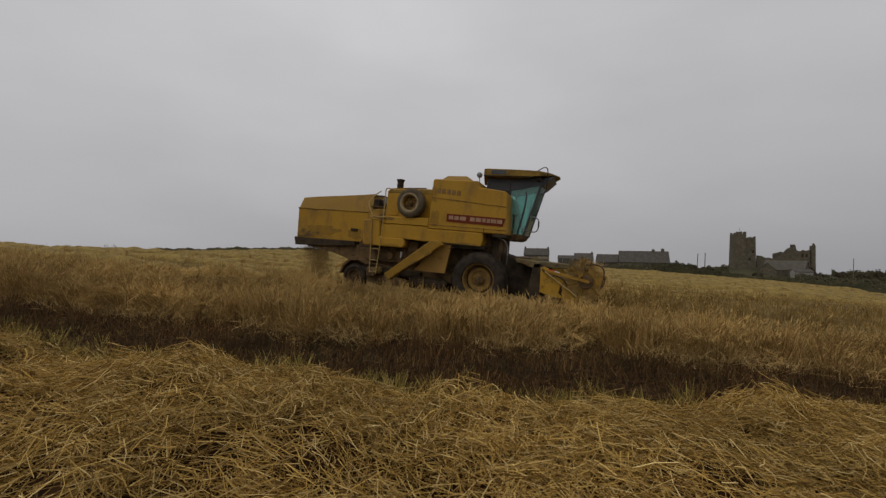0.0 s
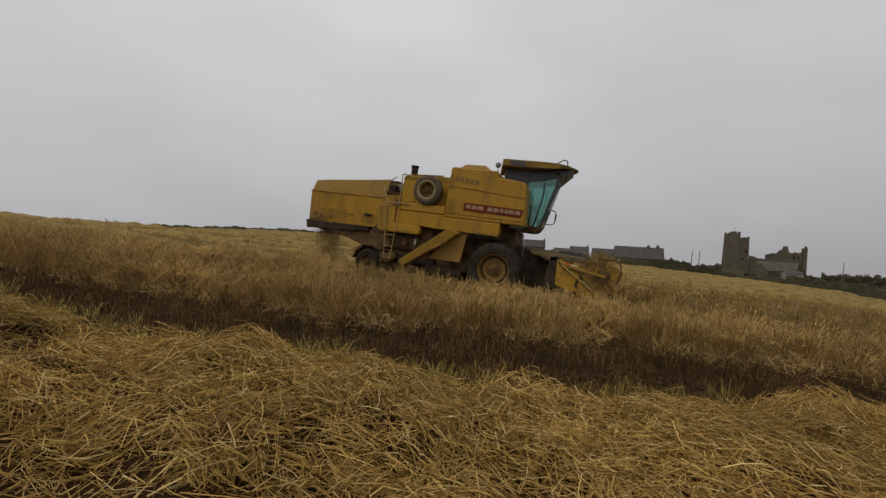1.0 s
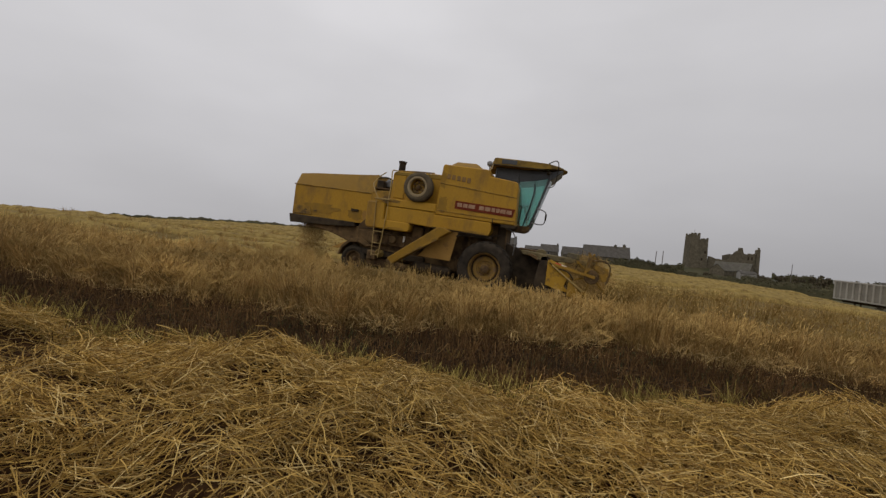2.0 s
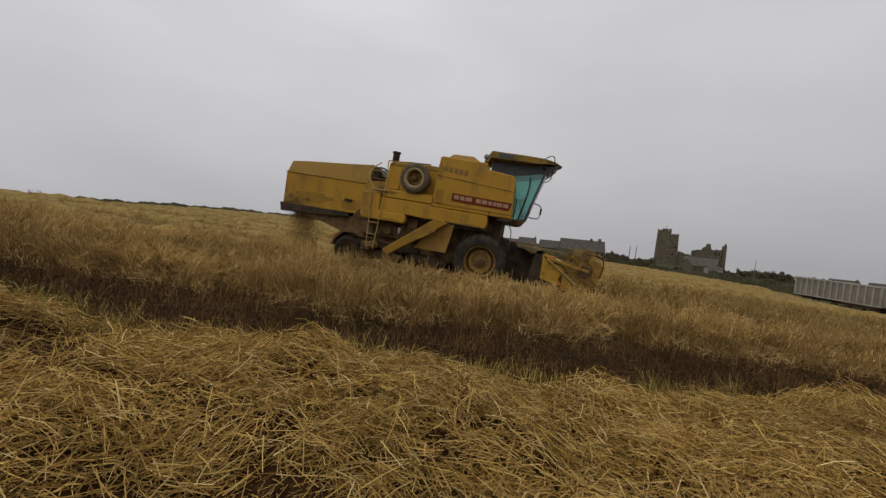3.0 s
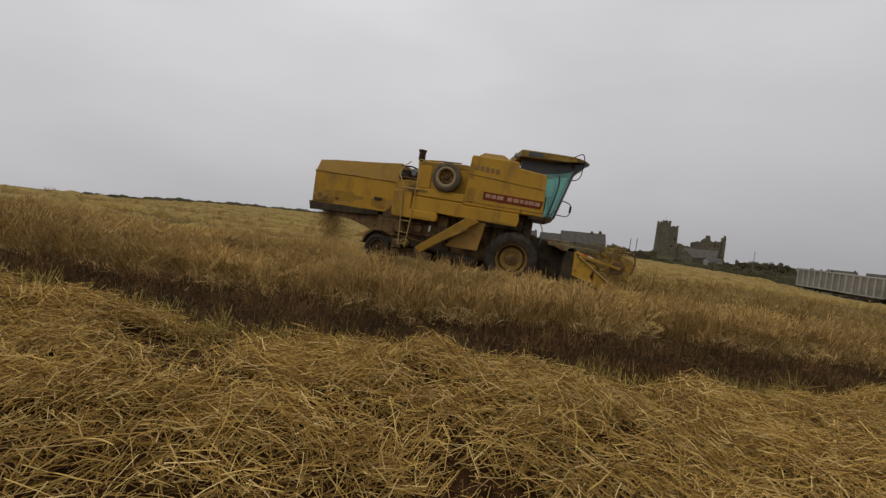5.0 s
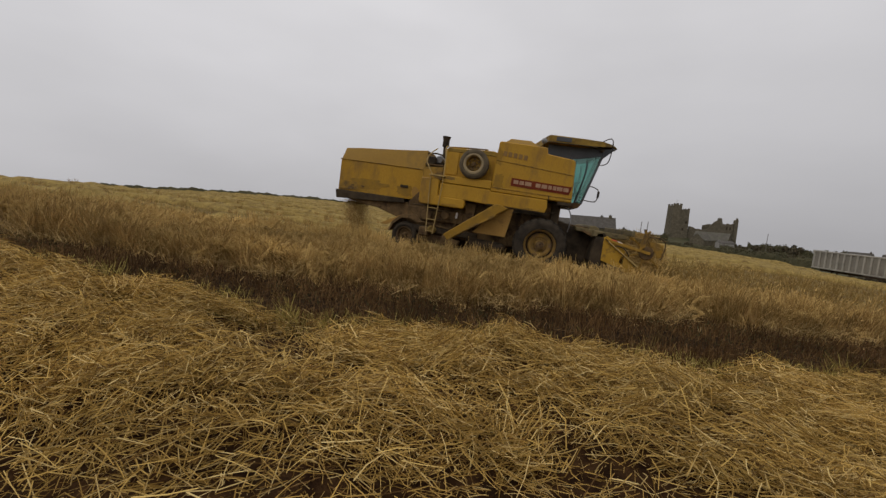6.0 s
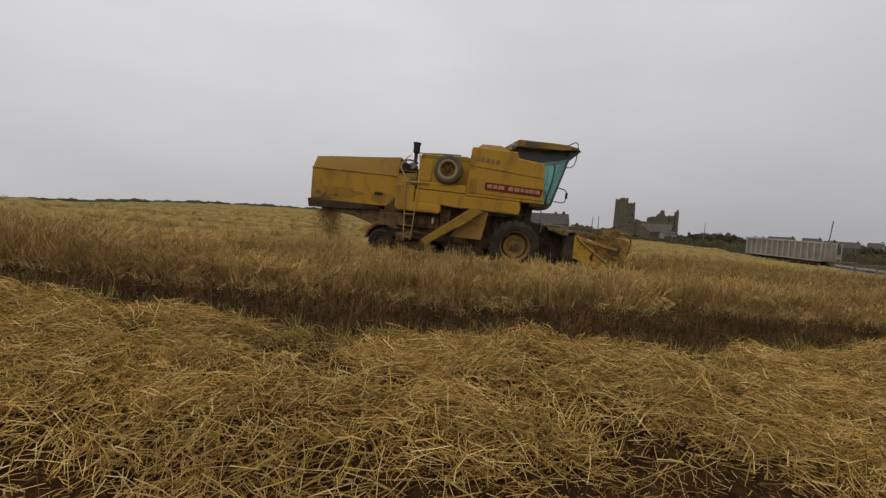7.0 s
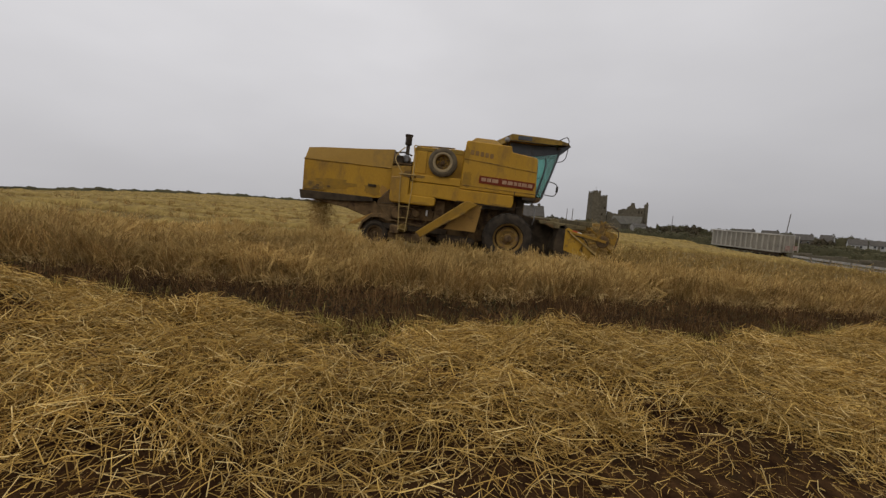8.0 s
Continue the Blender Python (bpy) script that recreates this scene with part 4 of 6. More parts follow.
part("reflector", slab([(2.06, 1.21), (2.07, 1.27), (2.20, 1.24), (2.19, 1.18)], -0.165, -0.148, 0.003), M_WHITE, H)
part("reel_arm", slab([(1.78, 1.22), (1.80, 1.29), (2.95, 1.10), (2.95, 1.02)], -0.20, -0.165, 0.006), M_YELLOW_D, H, "dirty yellow reel arm")
part("reel_strut", tube([(1.82, -0.21, 1.22), (2.66, -0.21, 0.66)], 0.024), M_PIPE, H, "pale push rod across the end plate")
RX, RZ, RR, FAR = 2.86, 1.06, 0.50, 3.95
part("reel_post", slab([(2.66, 1.12), (2.72, 1.60), (2.68, 1.70), (2.74, 1.71), (2.79, 1.62), (2.84, 1.69), (2.88, 1.66), (2.82, 1.56), (2.78, 1.12)], -0.17, -0.12, 0.006), M_YELLOW_D, H, "dirty yellow forked reel bracket")
part("reel_post", slab([(2.66, 1.12), (2.72, 1.60), (2.82, 1.60), (2.78, 1.12)], FAR + 0.02, FAR + 0.07, 0.006), M_YELLOW_D, H)
part("reel_guard", tube(curve_points([(2.84, -0.2, 1.50), (3.10, -0.2, 1.52), (3.26, -0.2, 1.42), (3.28, -0.2, 1.20), (3.22, -0.2, 0.92)], 5), 0.018), M_RUSTY, H, "curved reel guard rod")
part("reel_shield", slab([(2.90, 1.30), (2.93, 1.40), (3.24, 1.34), (3.30, 1.02), (3.12, 0.98), (3.02, 1.22)], -0.185, -0.165, 0.006), M_YELLOW_D, H, "dented dirty yellow reel shield")
part("side_tubing", tube(curve_points([(1.75, -0.19, 1.28), (1.95, -0.2, 1.12), (2.1, -0.2, 1.14), (2.3, -0.2, 1.06), (2.42, -0.2, 0.9)], 5), 0.016), M_DARK, H)
part("reel_drive_disc", moved(lathe([(0.0001, -0.05), (0.17, -0.05), (0.19, -0.03), (0.19, 0.0), (0.17, 0.02), (0.0001, 0.02)], 24), Matrix.Translation((RX, -0.12, RZ))), M_RUSTY, H, "dusty reel drive disc")
part("reel_board", slab([(2.42, 1.46), (2.43, 1.60), (2.49, 1.61), (2.50, 1.46)], -0.08, FAR, 0.01), M_BOARDWOOD, H, "weathered grey-brown board over the reel")
reel = part("reel", tube([(RX, -0.1, RZ), (RX, FAR, RZ)], 0.06), M_RUSTY, H, "muddy tined reel of the header")
tine = part("tine", tube([(0, 0, 0), (-0.05, 0, -0.24)], 0.007, sides=4), M_RUSTY, reel)
tine_data = tine.data
tine.location = (RX, -0.06, RZ + RR)
for k in range(6):
    a = 2 * math.pi * (k + 0.3) / 6
    cx, cz = RX + RR * math.cos(a), RZ + RR * math.sin(a)
    part("reel_bat", box((cx - 0.02, -0.1, cz - 0.045), (cx + 0.02, FAR, cz + 0.045), 0.008), M_YELLOW_D, reel, "muddy yellow reel bat")
    for i in range(27):
        ob = new("tine", tine_data)
        ob.parent = reel
        ob.location = (cx, -0.04 + i * 0.148, cz - 0.03)
    for y in (-0.08, 1.9, FAR - 0.03):
        part("reel_spoke", tube([(RX, y, RZ), (cx, y, cz)], 0.018, sides=6), M_YELLOW_D, reel)
part("auger", tube([(2.05, -0.1, 0.78), (2.05, 3.95, 0.78)], 0.2, sides=16), M_RUSTY, H)


# ---------------------------------------------------------------- field: straw, crop, stubble
rng = np.random.default_rng(7)


def stems(name, base, way, length, radius, bend, mat, taper=0.6, sides=3, cuts=2, turn=None):
    """Many thin stalks in one mesh. base, way: (n, 3); length, radius, bend: n. They bow by bend metres across their way."""
    n = len(base)
    way = way / np.linalg.norm(way, axis=1, keepdims=True)
    ref = np.where(np.abs(way[:, 2:3]) < 0.9, np.array([[0, 0, 1.0]]), np.array([[1.0, 0, 0]]))
    u = np.cross(way, ref)
    u /= np.linalg.norm(u, axis=1, keepdims=True)
    w = np.cross(way, u)
    turn = (rng.uniform(0, 2 * math.pi, n) if turn is None else turn)[:, None]
    side = u * np.cos(turn) + w * np.sin(turn)
    rows = []
    for k in range(cuts + 1):
        f = k / cuts
        mid = base + way * (length * f)[:, None] + side * (bend * 4 * f * (1 - f))[:, None] + np.array([0, 0, -1.0]) * (np.abs(bend) * 1.2 * f * f)[:, None]
        r = (radius * (1 - (1 - taper) * f))[:, None]
        for s in range(sides):
            a = 2 * math.pi * s / sides
            rows.append(mid + (u * math.cos(a) + w * math.sin(a)) * r)
    v = np.stack(rows, 1).reshape(-1, 3)
    per = (cuts + 1) * sides
    q = np.array([[k * sides + s, k * sides + (s + 1) % sides, (k + 1) * sides + (s + 1) % sides, (k + 1) * sides + s] for k in range(cuts) for s in range(sides)])
    quads = (np.arange(n)[:, None, None] * per + q[None]).reshape(-1, 4)
    return np_mesh(name, v, quads, mat)


def strip_line(x):
    """The line of the last cut, which the crop's edge follows."""
    return -9.0 + 0.34 * step(-2.0, 1.5, x) - 0.2 * step(-1.5, -3.0, x) - 0.35 * step(-4.0, -5.5, x) + 0.8 * step(-7.5, -11.5, x) + 1.4 * step(0.8, 7.0, x) + 0.03 * np.sin(0.9 * x + 0.5)


def row_mid(x):
    """Middle line of the near windrow."""
    return strip_line(x) + 0.42 * step(0.6, 4.2, x) - 0.12 * np.exp(-((x + 3.3) / 1.4) ** 2) + 0.25 * step(-4.2, -6.5, x)


def row_height(x, y):
    """Height of the near windrow above the ground."""
    m = row_mid(x)
    half = 1.22 + 0.05 * np.sin(1.3 * x + 1.0) + 0.07 * np.sin(3.1 * x)
    half = np.where(y < m, half * 2.3, half)
    d = np.clip(np.abs(y - m) / half, 0, 1)
    top = 0.36 + 0.05 * np.sin(1.1 * x + 2.0) + 0.04 * np.sin(2.7 * x)
    top = top - 0.05 * np.exp(-((x + 1.5) / 1.5) ** 2)
    for hx, hy, ht, w in ((4.2, 0.40, 0.23, 0.40), (1.9, 0.42, 0.21, 0.38), (-0.65, 0.42, 0.20, 0.34), (-2.9, 0.2, 0.05, 0.6), (-6.0, 0.3, 0.14, 0.8)):
        top = top + ht * np.exp(-((x - hx) / w) ** 2 - ((y - m - hy) / 0.55) ** 2)
    return top * (1 - d ** 2.6) + (0.075 * wave(x * 2.3, y * 2.6, 1.0) + 0.05 * wave(x * 5.9, y * 6.3, 8.0)) * (1 - d ** 2)


def lumpy_row(name, x0, x1, y_mid, half, height, dx, mat, across=10, rough=0.06):
    """A ridge of straw along x, as one lumpy sheet."""
    xs = np.arange(x0, x1, dx)
    f = np.linspace(-1, 1, across)
    x = xs[:, None] + 0 * f[None]
    y = y_mid + half * f[None] * (1 + 0.25 * np.sin(0.7 * x + y_mid)) + 0.25 * np.sin(0.21 * x + y_mid * 2)
    h = height * (1 + 0.9 * step(0, 15, x)) * (1 - np.abs(f[None]) ** 2) * (0.75 + 0.45 * wave(x * 1.1, y * 1.1, y_mid)) + rough * wave(x * 4.3, y * 4.7, 2.0) * (1 - f[None] ** 2)
    v = np.stack([x, y, land(x, y) + np.where(np.abs(f[None]) > 0.99, -0.05, 0.02 + np.maximum(h, 0))], -1).reshape(-1, 3)
    i = np.arange(len(xs) - 1)[:, None] * across
    k = np.arange(across - 1)[None]
    q = np.stack([i + k, i + across + k, i + across + k + 1, i + k + 1], -1).reshape(-1, 4)
    return np_mesh(name, v, q, mat, True)


# near windrow: a bed coloured dark for the gaps' shade, then loose straws over it
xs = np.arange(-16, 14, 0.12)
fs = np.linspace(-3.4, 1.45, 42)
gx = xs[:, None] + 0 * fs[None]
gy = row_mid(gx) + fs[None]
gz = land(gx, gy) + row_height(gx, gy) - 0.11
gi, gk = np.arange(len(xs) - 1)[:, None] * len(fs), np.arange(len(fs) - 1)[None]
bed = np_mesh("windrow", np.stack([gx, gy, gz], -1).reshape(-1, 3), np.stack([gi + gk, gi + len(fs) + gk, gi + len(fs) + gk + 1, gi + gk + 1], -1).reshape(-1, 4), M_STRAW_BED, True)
tagged(bed, "windrow bed under the golden straw, darkened for shade between straws", "straw windrow", kind="stuff")

# the straws lie in locks, each with its own lie and height
locks = 5200
lx = rng.uniform(-7.8, 6.6, locks)
ly = row_mid(lx) + rng.uniform(-2.25, 1.30, locks)
la = 1.4 * wave(lx * 1.4, ly * 1.5, 3.0) + rng.normal(0, 0.7, locks)
# hollows where the matted bed shows, and a near side that thins out to bare ground
open_ = wave(lx * 1.3, ly * 1.7, 9.0) < -0.62
for hx, hy, wx, wy in ((-1.45, -9.40, 0.6, 0.14), (-4.7, -9.75, 0.6, 0.16), (0.0, -10.0, 0.32, 0.11), (-1.05, -9.42, 0.5, 0.13), (1.85, -9.13, 0.3, 0.1), (-2.2, -10.15, 0.35, 0.09), (-3.1, -10.78, 0.3, 0.1), (0.5, -10.35, 0.45, 0.10)):
    open_ |= ((lx - hx) / wx) ** 2 + ((ly - hy) / wy) ** 2 < 1
lift_lock = rng.normal(0.012, 0.06, locks) - 0.13 * open_
tilt_lock = rng.normal(0, 0.22, locks)
near_line = np.interp(lx, (-8, -3.5, -2.8, -1.9, -1.0, -0.4, 0.2, 1.0, 7), (-11.3, -11.08, -10.98, -10.74, -10.5, -10.28, -10.15, -10.15, -10.0)) + 0.12 * wave(lx * 2.1, ly * 1.2, 2.0)
thick = np.clip((ly - near_line + 0.12) / 0.5, 0.10, 1.0) * np.where(open_, 0.16, 1.0) * (1 + 0.35 * step(-11.2, -8.6, ly))
n = 82000
k = rng.choice(locks, n, p=thick / thick.sum())
px = lx[k] + rng.normal(0, 0.11, n)
py = ly[k] + rng.normal(0, 0.085, n)
wild = rng.uniform(0, 1, n) < 0.32
ang = la[k] + rng.normal(0, 0.5, n) + wild * rng.normal(0, 1.2, n) + math.pi * rng.integers(0, 2, n)
slope = tilt_lock[k] * np.sign(np.cos(ang - la[k])) + rng.normal(0.0, 0.13, n) + wild * rng.normal(0, 0.25, n)
way = np.stack([np.cos(ang), np.sin(ang) * 0.85, slope], -1)
ln = 0.08 + 0.22 * rng.beta(1.5, 2.4, n) + 0.10 * (rng.uniform(0, 1, n) < 0.07)
lift = lift_lock[k] + rng.normal(0, 0.022, n)
base = np.stack([px, py, land(px, py) + row_height(px, py) + lift], -1) - way * ln[:, None] * 0.5
ends = base + way * ln[:, None]
hb, he = row_height(base[:, 0], base[:, 1]), row_height(ends[:, 0], ends[:, 1])
way[:, 2] += (he - hb) / ln * 0.85
base[:, 2] += (hb - row_height(px, py)) * 0.85
loose = stems("loose_straw", base, way, ln, rng.uniform(0.0019, 0.0037, n), rng.normal(0, 1, n) * np.where(rng.uniform(0, 1, n) < 0.4, 0.045, 0.014), M_STRAW, 0.75, cuts=2)
tagged(loose, "loose golden barley straw on the windrow", "straw", kind="stuff")

# chaff and short litter on the bare bed
n = 13000
px = rng.uniform(-6.0, 4.0, n)
py = row_mid(px) - 2.6 * rng.uniform(0, 1, n) ** 0.6 + 0.4
a = rng.uniform(0, 2 * math.pi, n)
way = np.stack([np.cos(a), np.sin(a), rng.normal(0.1, 0.25, n)], -1)
tagged(stems("straw_litter", np.stack([px, py, land(px, py) + row_height(px, py) - 0.105], -1), way, rng.uniform(0.02, 0.10, n), rng.uniform(0.0012, 0.0028, n), rng.normal(0, 0.006, n), M_STRAW, 0.8, cuts=1), "short broken straw littered over the bare bed", "straw", kind="stuff")

# straws that stick up along the top
n = 1500
px = rng.uniform(-9, 8, n)
py = row_mid(px) + rng.normal(0.25, 0.45, n)
a = rng.uniform(0, 2 * math.pi, n)
way = np.stack([np.cos(a), np.sin(a), rng.uniform(0.25, 1.3, n)], -1)
up = stems("upright_straw", np.stack([px, py, land(px, py) + row_height(px, py) - 0.05], -1), way, rng.uniform(0.12, 0.30, n), rng.uniform(0.002, 0.0035, n), rng.normal(0, 0.03, n), M_STRAW, 0.6)
tagged(up, "straws sticking up from the windrow", "straw", kind="stuff")


# yellow-green tufts standing along the far foot of the windrow
tufts = 620
lx = rng.uniform(-9, 7, tufts)
ly = row_mid(lx) + 1.0 + np.abs(rng.normal(0, 0.30, tufts))
k = rng.integers(0, tufts, 8200)
n = len(k)
px, py = lx[k] + rng.normal(0, 0.05, n), ly[k] + rng.normal(0, 0.045, n)
a = rng.uniform(0, 2 * math.pi, n)
way = np.stack([np.cos(a) * 0.55 - 0.2, np.sin(a) * 0.5, np.ones(n)], -1)
tagged(stems("edge_stubble", np.stack([px, py, land(px, py)], -1), way, rng.uniform(0.5, 1.0, n) * rng.uniform(0.16, 0.38, tufts)[k], rng.uniform(0.003, 0.006, n), rng.normal(0, 0.03, n), M_GREENSTRAW, 0.5, cuts=1), "yellow-green stalks along the foot of the windrow", "stubble", kind="stuff")

# short cut tufts scattered through the dark band
tufts = 380
lx = rng.uniform(-10, 8, tufts)
ly = row_mid(lx) + 1.15 + np.round(np.abs(rng.normal(0, 0.5, tufts)) / 0.13) * 0.13
k = rng.integers(0, tufts, 4200)
n = len(k)
px, py = lx[k] + rng.normal(0, 0.045, n), ly[k] + rng.normal(0, 0.03, n)
a = rng.uniform(0, 2 * math.pi, n)
way = np.stack([np.cos(a) * 0.5 - 0.15, np.sin(a) * 0.45, np.ones(n)], -1)
tagged(stems("stubble_tufts", np.stack([px, py, land(px, py)], -1), way, rng.uniform(0.6, 1.0, n) * rng.uniform(0.12, 0.24, tufts)[k], rng.uniform(0.003, 0.0062, n), rng.normal(0, 0.02, n), M_TUFT, 0.7, cuts=1), "dull olive tufts of cut stubble on dark soil", "stubble", kind="stuff")


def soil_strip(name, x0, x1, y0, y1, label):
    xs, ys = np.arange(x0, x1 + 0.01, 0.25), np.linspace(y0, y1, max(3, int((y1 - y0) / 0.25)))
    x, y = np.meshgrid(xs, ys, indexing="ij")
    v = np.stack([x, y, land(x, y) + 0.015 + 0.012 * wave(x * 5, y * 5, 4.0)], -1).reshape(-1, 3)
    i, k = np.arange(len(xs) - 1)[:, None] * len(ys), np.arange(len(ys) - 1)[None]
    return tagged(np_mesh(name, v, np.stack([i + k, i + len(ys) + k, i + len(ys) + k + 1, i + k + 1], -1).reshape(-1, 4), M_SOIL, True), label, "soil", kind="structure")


soil_strip("soil", -18, 9, -26, 0.0, "brown soil under the crop, darkened for shade between stems")

# stubble in drilled rows between windrow and crop
CROP_EDGE = -6.35


def crop_edge(x):
    return strip_line(x) + 3.55 - 0.45 * step(-2.5, -5.5, x) + 0.5 * step(-1.0, 2.0, x) + 0.18 * np.sin(0.8 * x) + 0.16 * np.sin(2.3 * x + 1) + 0.10 * np.sin(6.1 * x + 2) + 0.09 * np.sin(11.3 * x)


n = 31000
px = rng.uniform(-11, 9, n)
py = row_mid(px) + np.round(rng.uniform(0.75, 4.3, n) / 0.13) * 0.13 + rng.normal(0, 0.03, n)
keep = py < crop_edge(px) + 0.3
px, py = px[keep], py[keep]
n = len(px)
a = rng.uniform(0, 2 * math.pi, n)
tilt = np.abs(rng.normal(0, 0.5, n))
way = np.stack([np.cos(a) * tilt, np.sin(a) * tilt, np.ones(n)], -1)
st = stems("stubble", np.stack([px, py, land(px, py)], -1), way, rng.uniform(0.07, 0.24, n) * (1 + 0.35 * wave(px * 2.1, py * 3.0, 3.0)), rng.uniform(0.003, 0.006, n), rng.normal(0, 0.03, n), M_STUBBLE, 0.8, cuts=1)
tagged(st, "short dark cut stubble in rows on soil", "stubble", kind="stuff")


n = 4000
px = rng.normal(-0.5, 5.0, n)
py = -10.9 - np.round(np.abs(rng.normal(0, 3.2, n)) / 0.13) * 0.13 + rng.normal(0, 0.03, n)
a = rng.uniform(0, 2 * math.pi, n)
way = np.stack([np.cos(a) * 0.3, np.sin(a) * 0.3, np.ones(n)], -1)
tagged(stems("trodden_stubble", np.stack([px, py, land(px, py)], -1), way, rng.uniform(0.05, 0.16, n), rng.uniform(0.003, 0.006, n), rng.normal(0, 0.02, n), M_GREENSTRAW, 0.8, cuts=1), "short trodden stubble on soil", "stubble", kind="stuff")

n = 5000
px = rng.uniform(-11, 9, n)
py = row_mid(px) + 0.9 + np.abs(rng.normal(0, 1.1, n))
keep = py < crop_edge(px)
px, py = px[keep], py[keep]
n = len(px)
a = rng.uniform(0, 2 * math.pi, n)
way = np.stack([np.cos(a), np.sin(a), rng.normal(0.15, 0.25, n)], -1)
tagged(stems("strewn_straw", np.stack([px, py, land(px, py) + rng.uniform(0.02, 0.14, n)], -1), way, rng.uniform(0.08, 0.3, n), rng.uniform(0.002, 0.004, n), rng.normal(0, 0.03, n), M_STUBBLE, 0.7, cuts=1), "dull straws strewn over the stubble", "straw", kind="stuff")


def crop(name, px, py, height, radius, label, cuts=2, ears=True, lean=0.34, mat=None, clump=0.75):
    """Ripe standing crop: a bowed stem with a nodding ear on each."""
    n = len(px)
    tufts = max(n // 24, 1)
    k = rng.integers(0, n, tufts)[rng.integers(0, tufts, n)]
    pull = rng.uniform(0, 1, n) < clump
    px, py = np.where(pull, px[k] + rng.normal(0, 0.075, n), px), np.where(pull, py[k] + rng.normal(0, 0.075, n), py)
    tuft_a, tuft_t, tuft_h = rng.normal(0, 0.9, n)[k], np.abs(rng.normal(0.1, lean, n))[k], rng.uniform(0.4, 1.4, n)[k]
    a = np.where(pull, 3.0 * tuft_a, rng.uniform(-3.2, 3.2, n)) + rng.normal(0, 0.5, n)
    tilt = np.where(pull, tuft_t, np.abs(rng.normal(0.12, lean, n))) + np.abs(rng.normal(0, 0.1, n))
    way = np.stack([np.cos(a) * tilt, np.sin(a) * tilt, np.ones(n)], -1)
    ln = height * np.where(pull, tuft_h, 1.0) * rng.uniform(0.75, 1.1, n) * (1 + 0.16 * wave(px * 1.1, py * 1.1, 6.0) + 0.26 * wave(px * 2.8, py * 2.5, 7.0))
    base = np.stack([px, py, land(px, py)], -1)
    rad = radius * rng.uniform(0.7, 1.2, n)
    tagged(stems(name, base, way, ln, rad, rng.normal(0, 0.065, n), mat or M_CROP, 0.6, cuts=cuts), label, "crop", kind="stuff")
    if ears:
        some = rng.uniform(0, 1, n) < 0.45
        way, base, ln, rad, a = way[some], base[some], ln[some], rad[some], a[some]
        n = len(ln)
        wn_ = way / np.linalg.norm(way, axis=1, keepdims=True)
        tip = base + wn_ * (ln * 0.97)[:, None]
        droop = wn_ + np.stack([np.cos(a), np.sin(a), -rng.uniform(-0.3, 0.8, n)], -1) * 0.35
        tagged(stems(name + "_ears", tip, droop, rng.uniform(0.06, 0.13, n), rad * 1.45, rng.normal(0, 0.008, n), M_EARS, 0.25, cuts=1), "drooping ripe ears", "crop", kind="stuff")


# the near strip, thick at its edge; then the crop before the header and thinner ones farther off
n = 40000
px = rng.uniform(-12, 10.5, n)
py = crop_edge(px) + np.abs(rng.normal(0, 2.1, n)) * rng.uniform(0.1, 1, n)
front = np.clip((py - crop_edge(px)) / 1.6, 0, 1)
keep = (py < np.minimum(crop_edge(px) + 3.4, -0.3)) & (wave(px * 2.4, py * 2.4, 30.0) + 0.5 * wave(px * 5.5, py * 5.5, 31.0) > -0.28 + 0.1 * rng.normal(0, 1, n) - 1.1 * front)
crop("standing_crop", px[keep], py[keep], 0.50, 0.0058, "ripe brown standing barley crop")
n = 30000
px = rng.normal(0, 13, n)
py = rng.uniform(CROP_EDGE, -0.3, n)
keep = (np.abs(px) < 36) & (py > crop_edge(px) + 0.2)
crop("strip_crop", px[keep], py[keep], 0.44, 0.0066, "ripe golden standing barley crop", cuts=1, mat=M_EARS, clump=0.4)
n = 16000
px = 3.2 + rng.uniform(0, 1, n) ** 1.4 * 45
py = -0.3 + rng.uniform(0, 1, n) ** 1.3 * 15
crop("forward_crop", px, py, 0.48, 0.007, "uncut golden crop ahead of the header", cuts=1, mat=M_UNCUT, clump=0.35)

# crop that stands against the wheels and under the header
n = 6500
px = rng.uniform(-8.5, 4.2, n)
py = rng.uniform(-2.2, -0.34, n)
crop("wheel_crop", px, py, 0.52, 0.0075, "ripe golden barley against the wheels", cuts=1, mat=M_EARS, ears=False)

# rough uncut patches behind the harvester
n = 15000
py = -0.2 + rng.uniform(0, 1, n) ** 1.5 * 22
px = -7 - rng.uniform(0, 1, n) ** 1.2 * 48
keep = (np.abs(py - 1.4) > 0.7) & (np.hypot(px, py + 12) < 30 + rng.normal(0, 4, n))
crop("rough_stubble", px[keep], py[keep], 0.33, 0.0075, "rough brown stubble on the cut field", cuts=1, ears=False)

# fallen and broken stems through the crop, bent over in tangles
n = 10000
px = rng.uniform(-12, 10, n)
py = crop_edge(px) + np.where(rng.uniform(0, 1, n) < 0.3, rng.normal(0.05, 0.28, n), rng.uniform(0, 4.5, n))
keep = (py < -0.35) & (wave(px * 1.7, py * 1.3, 15.0) > -0.5)
px, py = px[keep], py[keep]
n = len(px)
inside = np.clip((py - crop_edge(px)) / 0.5, 0, 1)
a = 2.2 * wave(px * 1.5, py * 1.5, 16.0) + rng.normal(0, 0.8, n)
way = np.stack([np.cos(a), np.sin(a), rng.uniform(-0.1, 1.5, n)], -1)
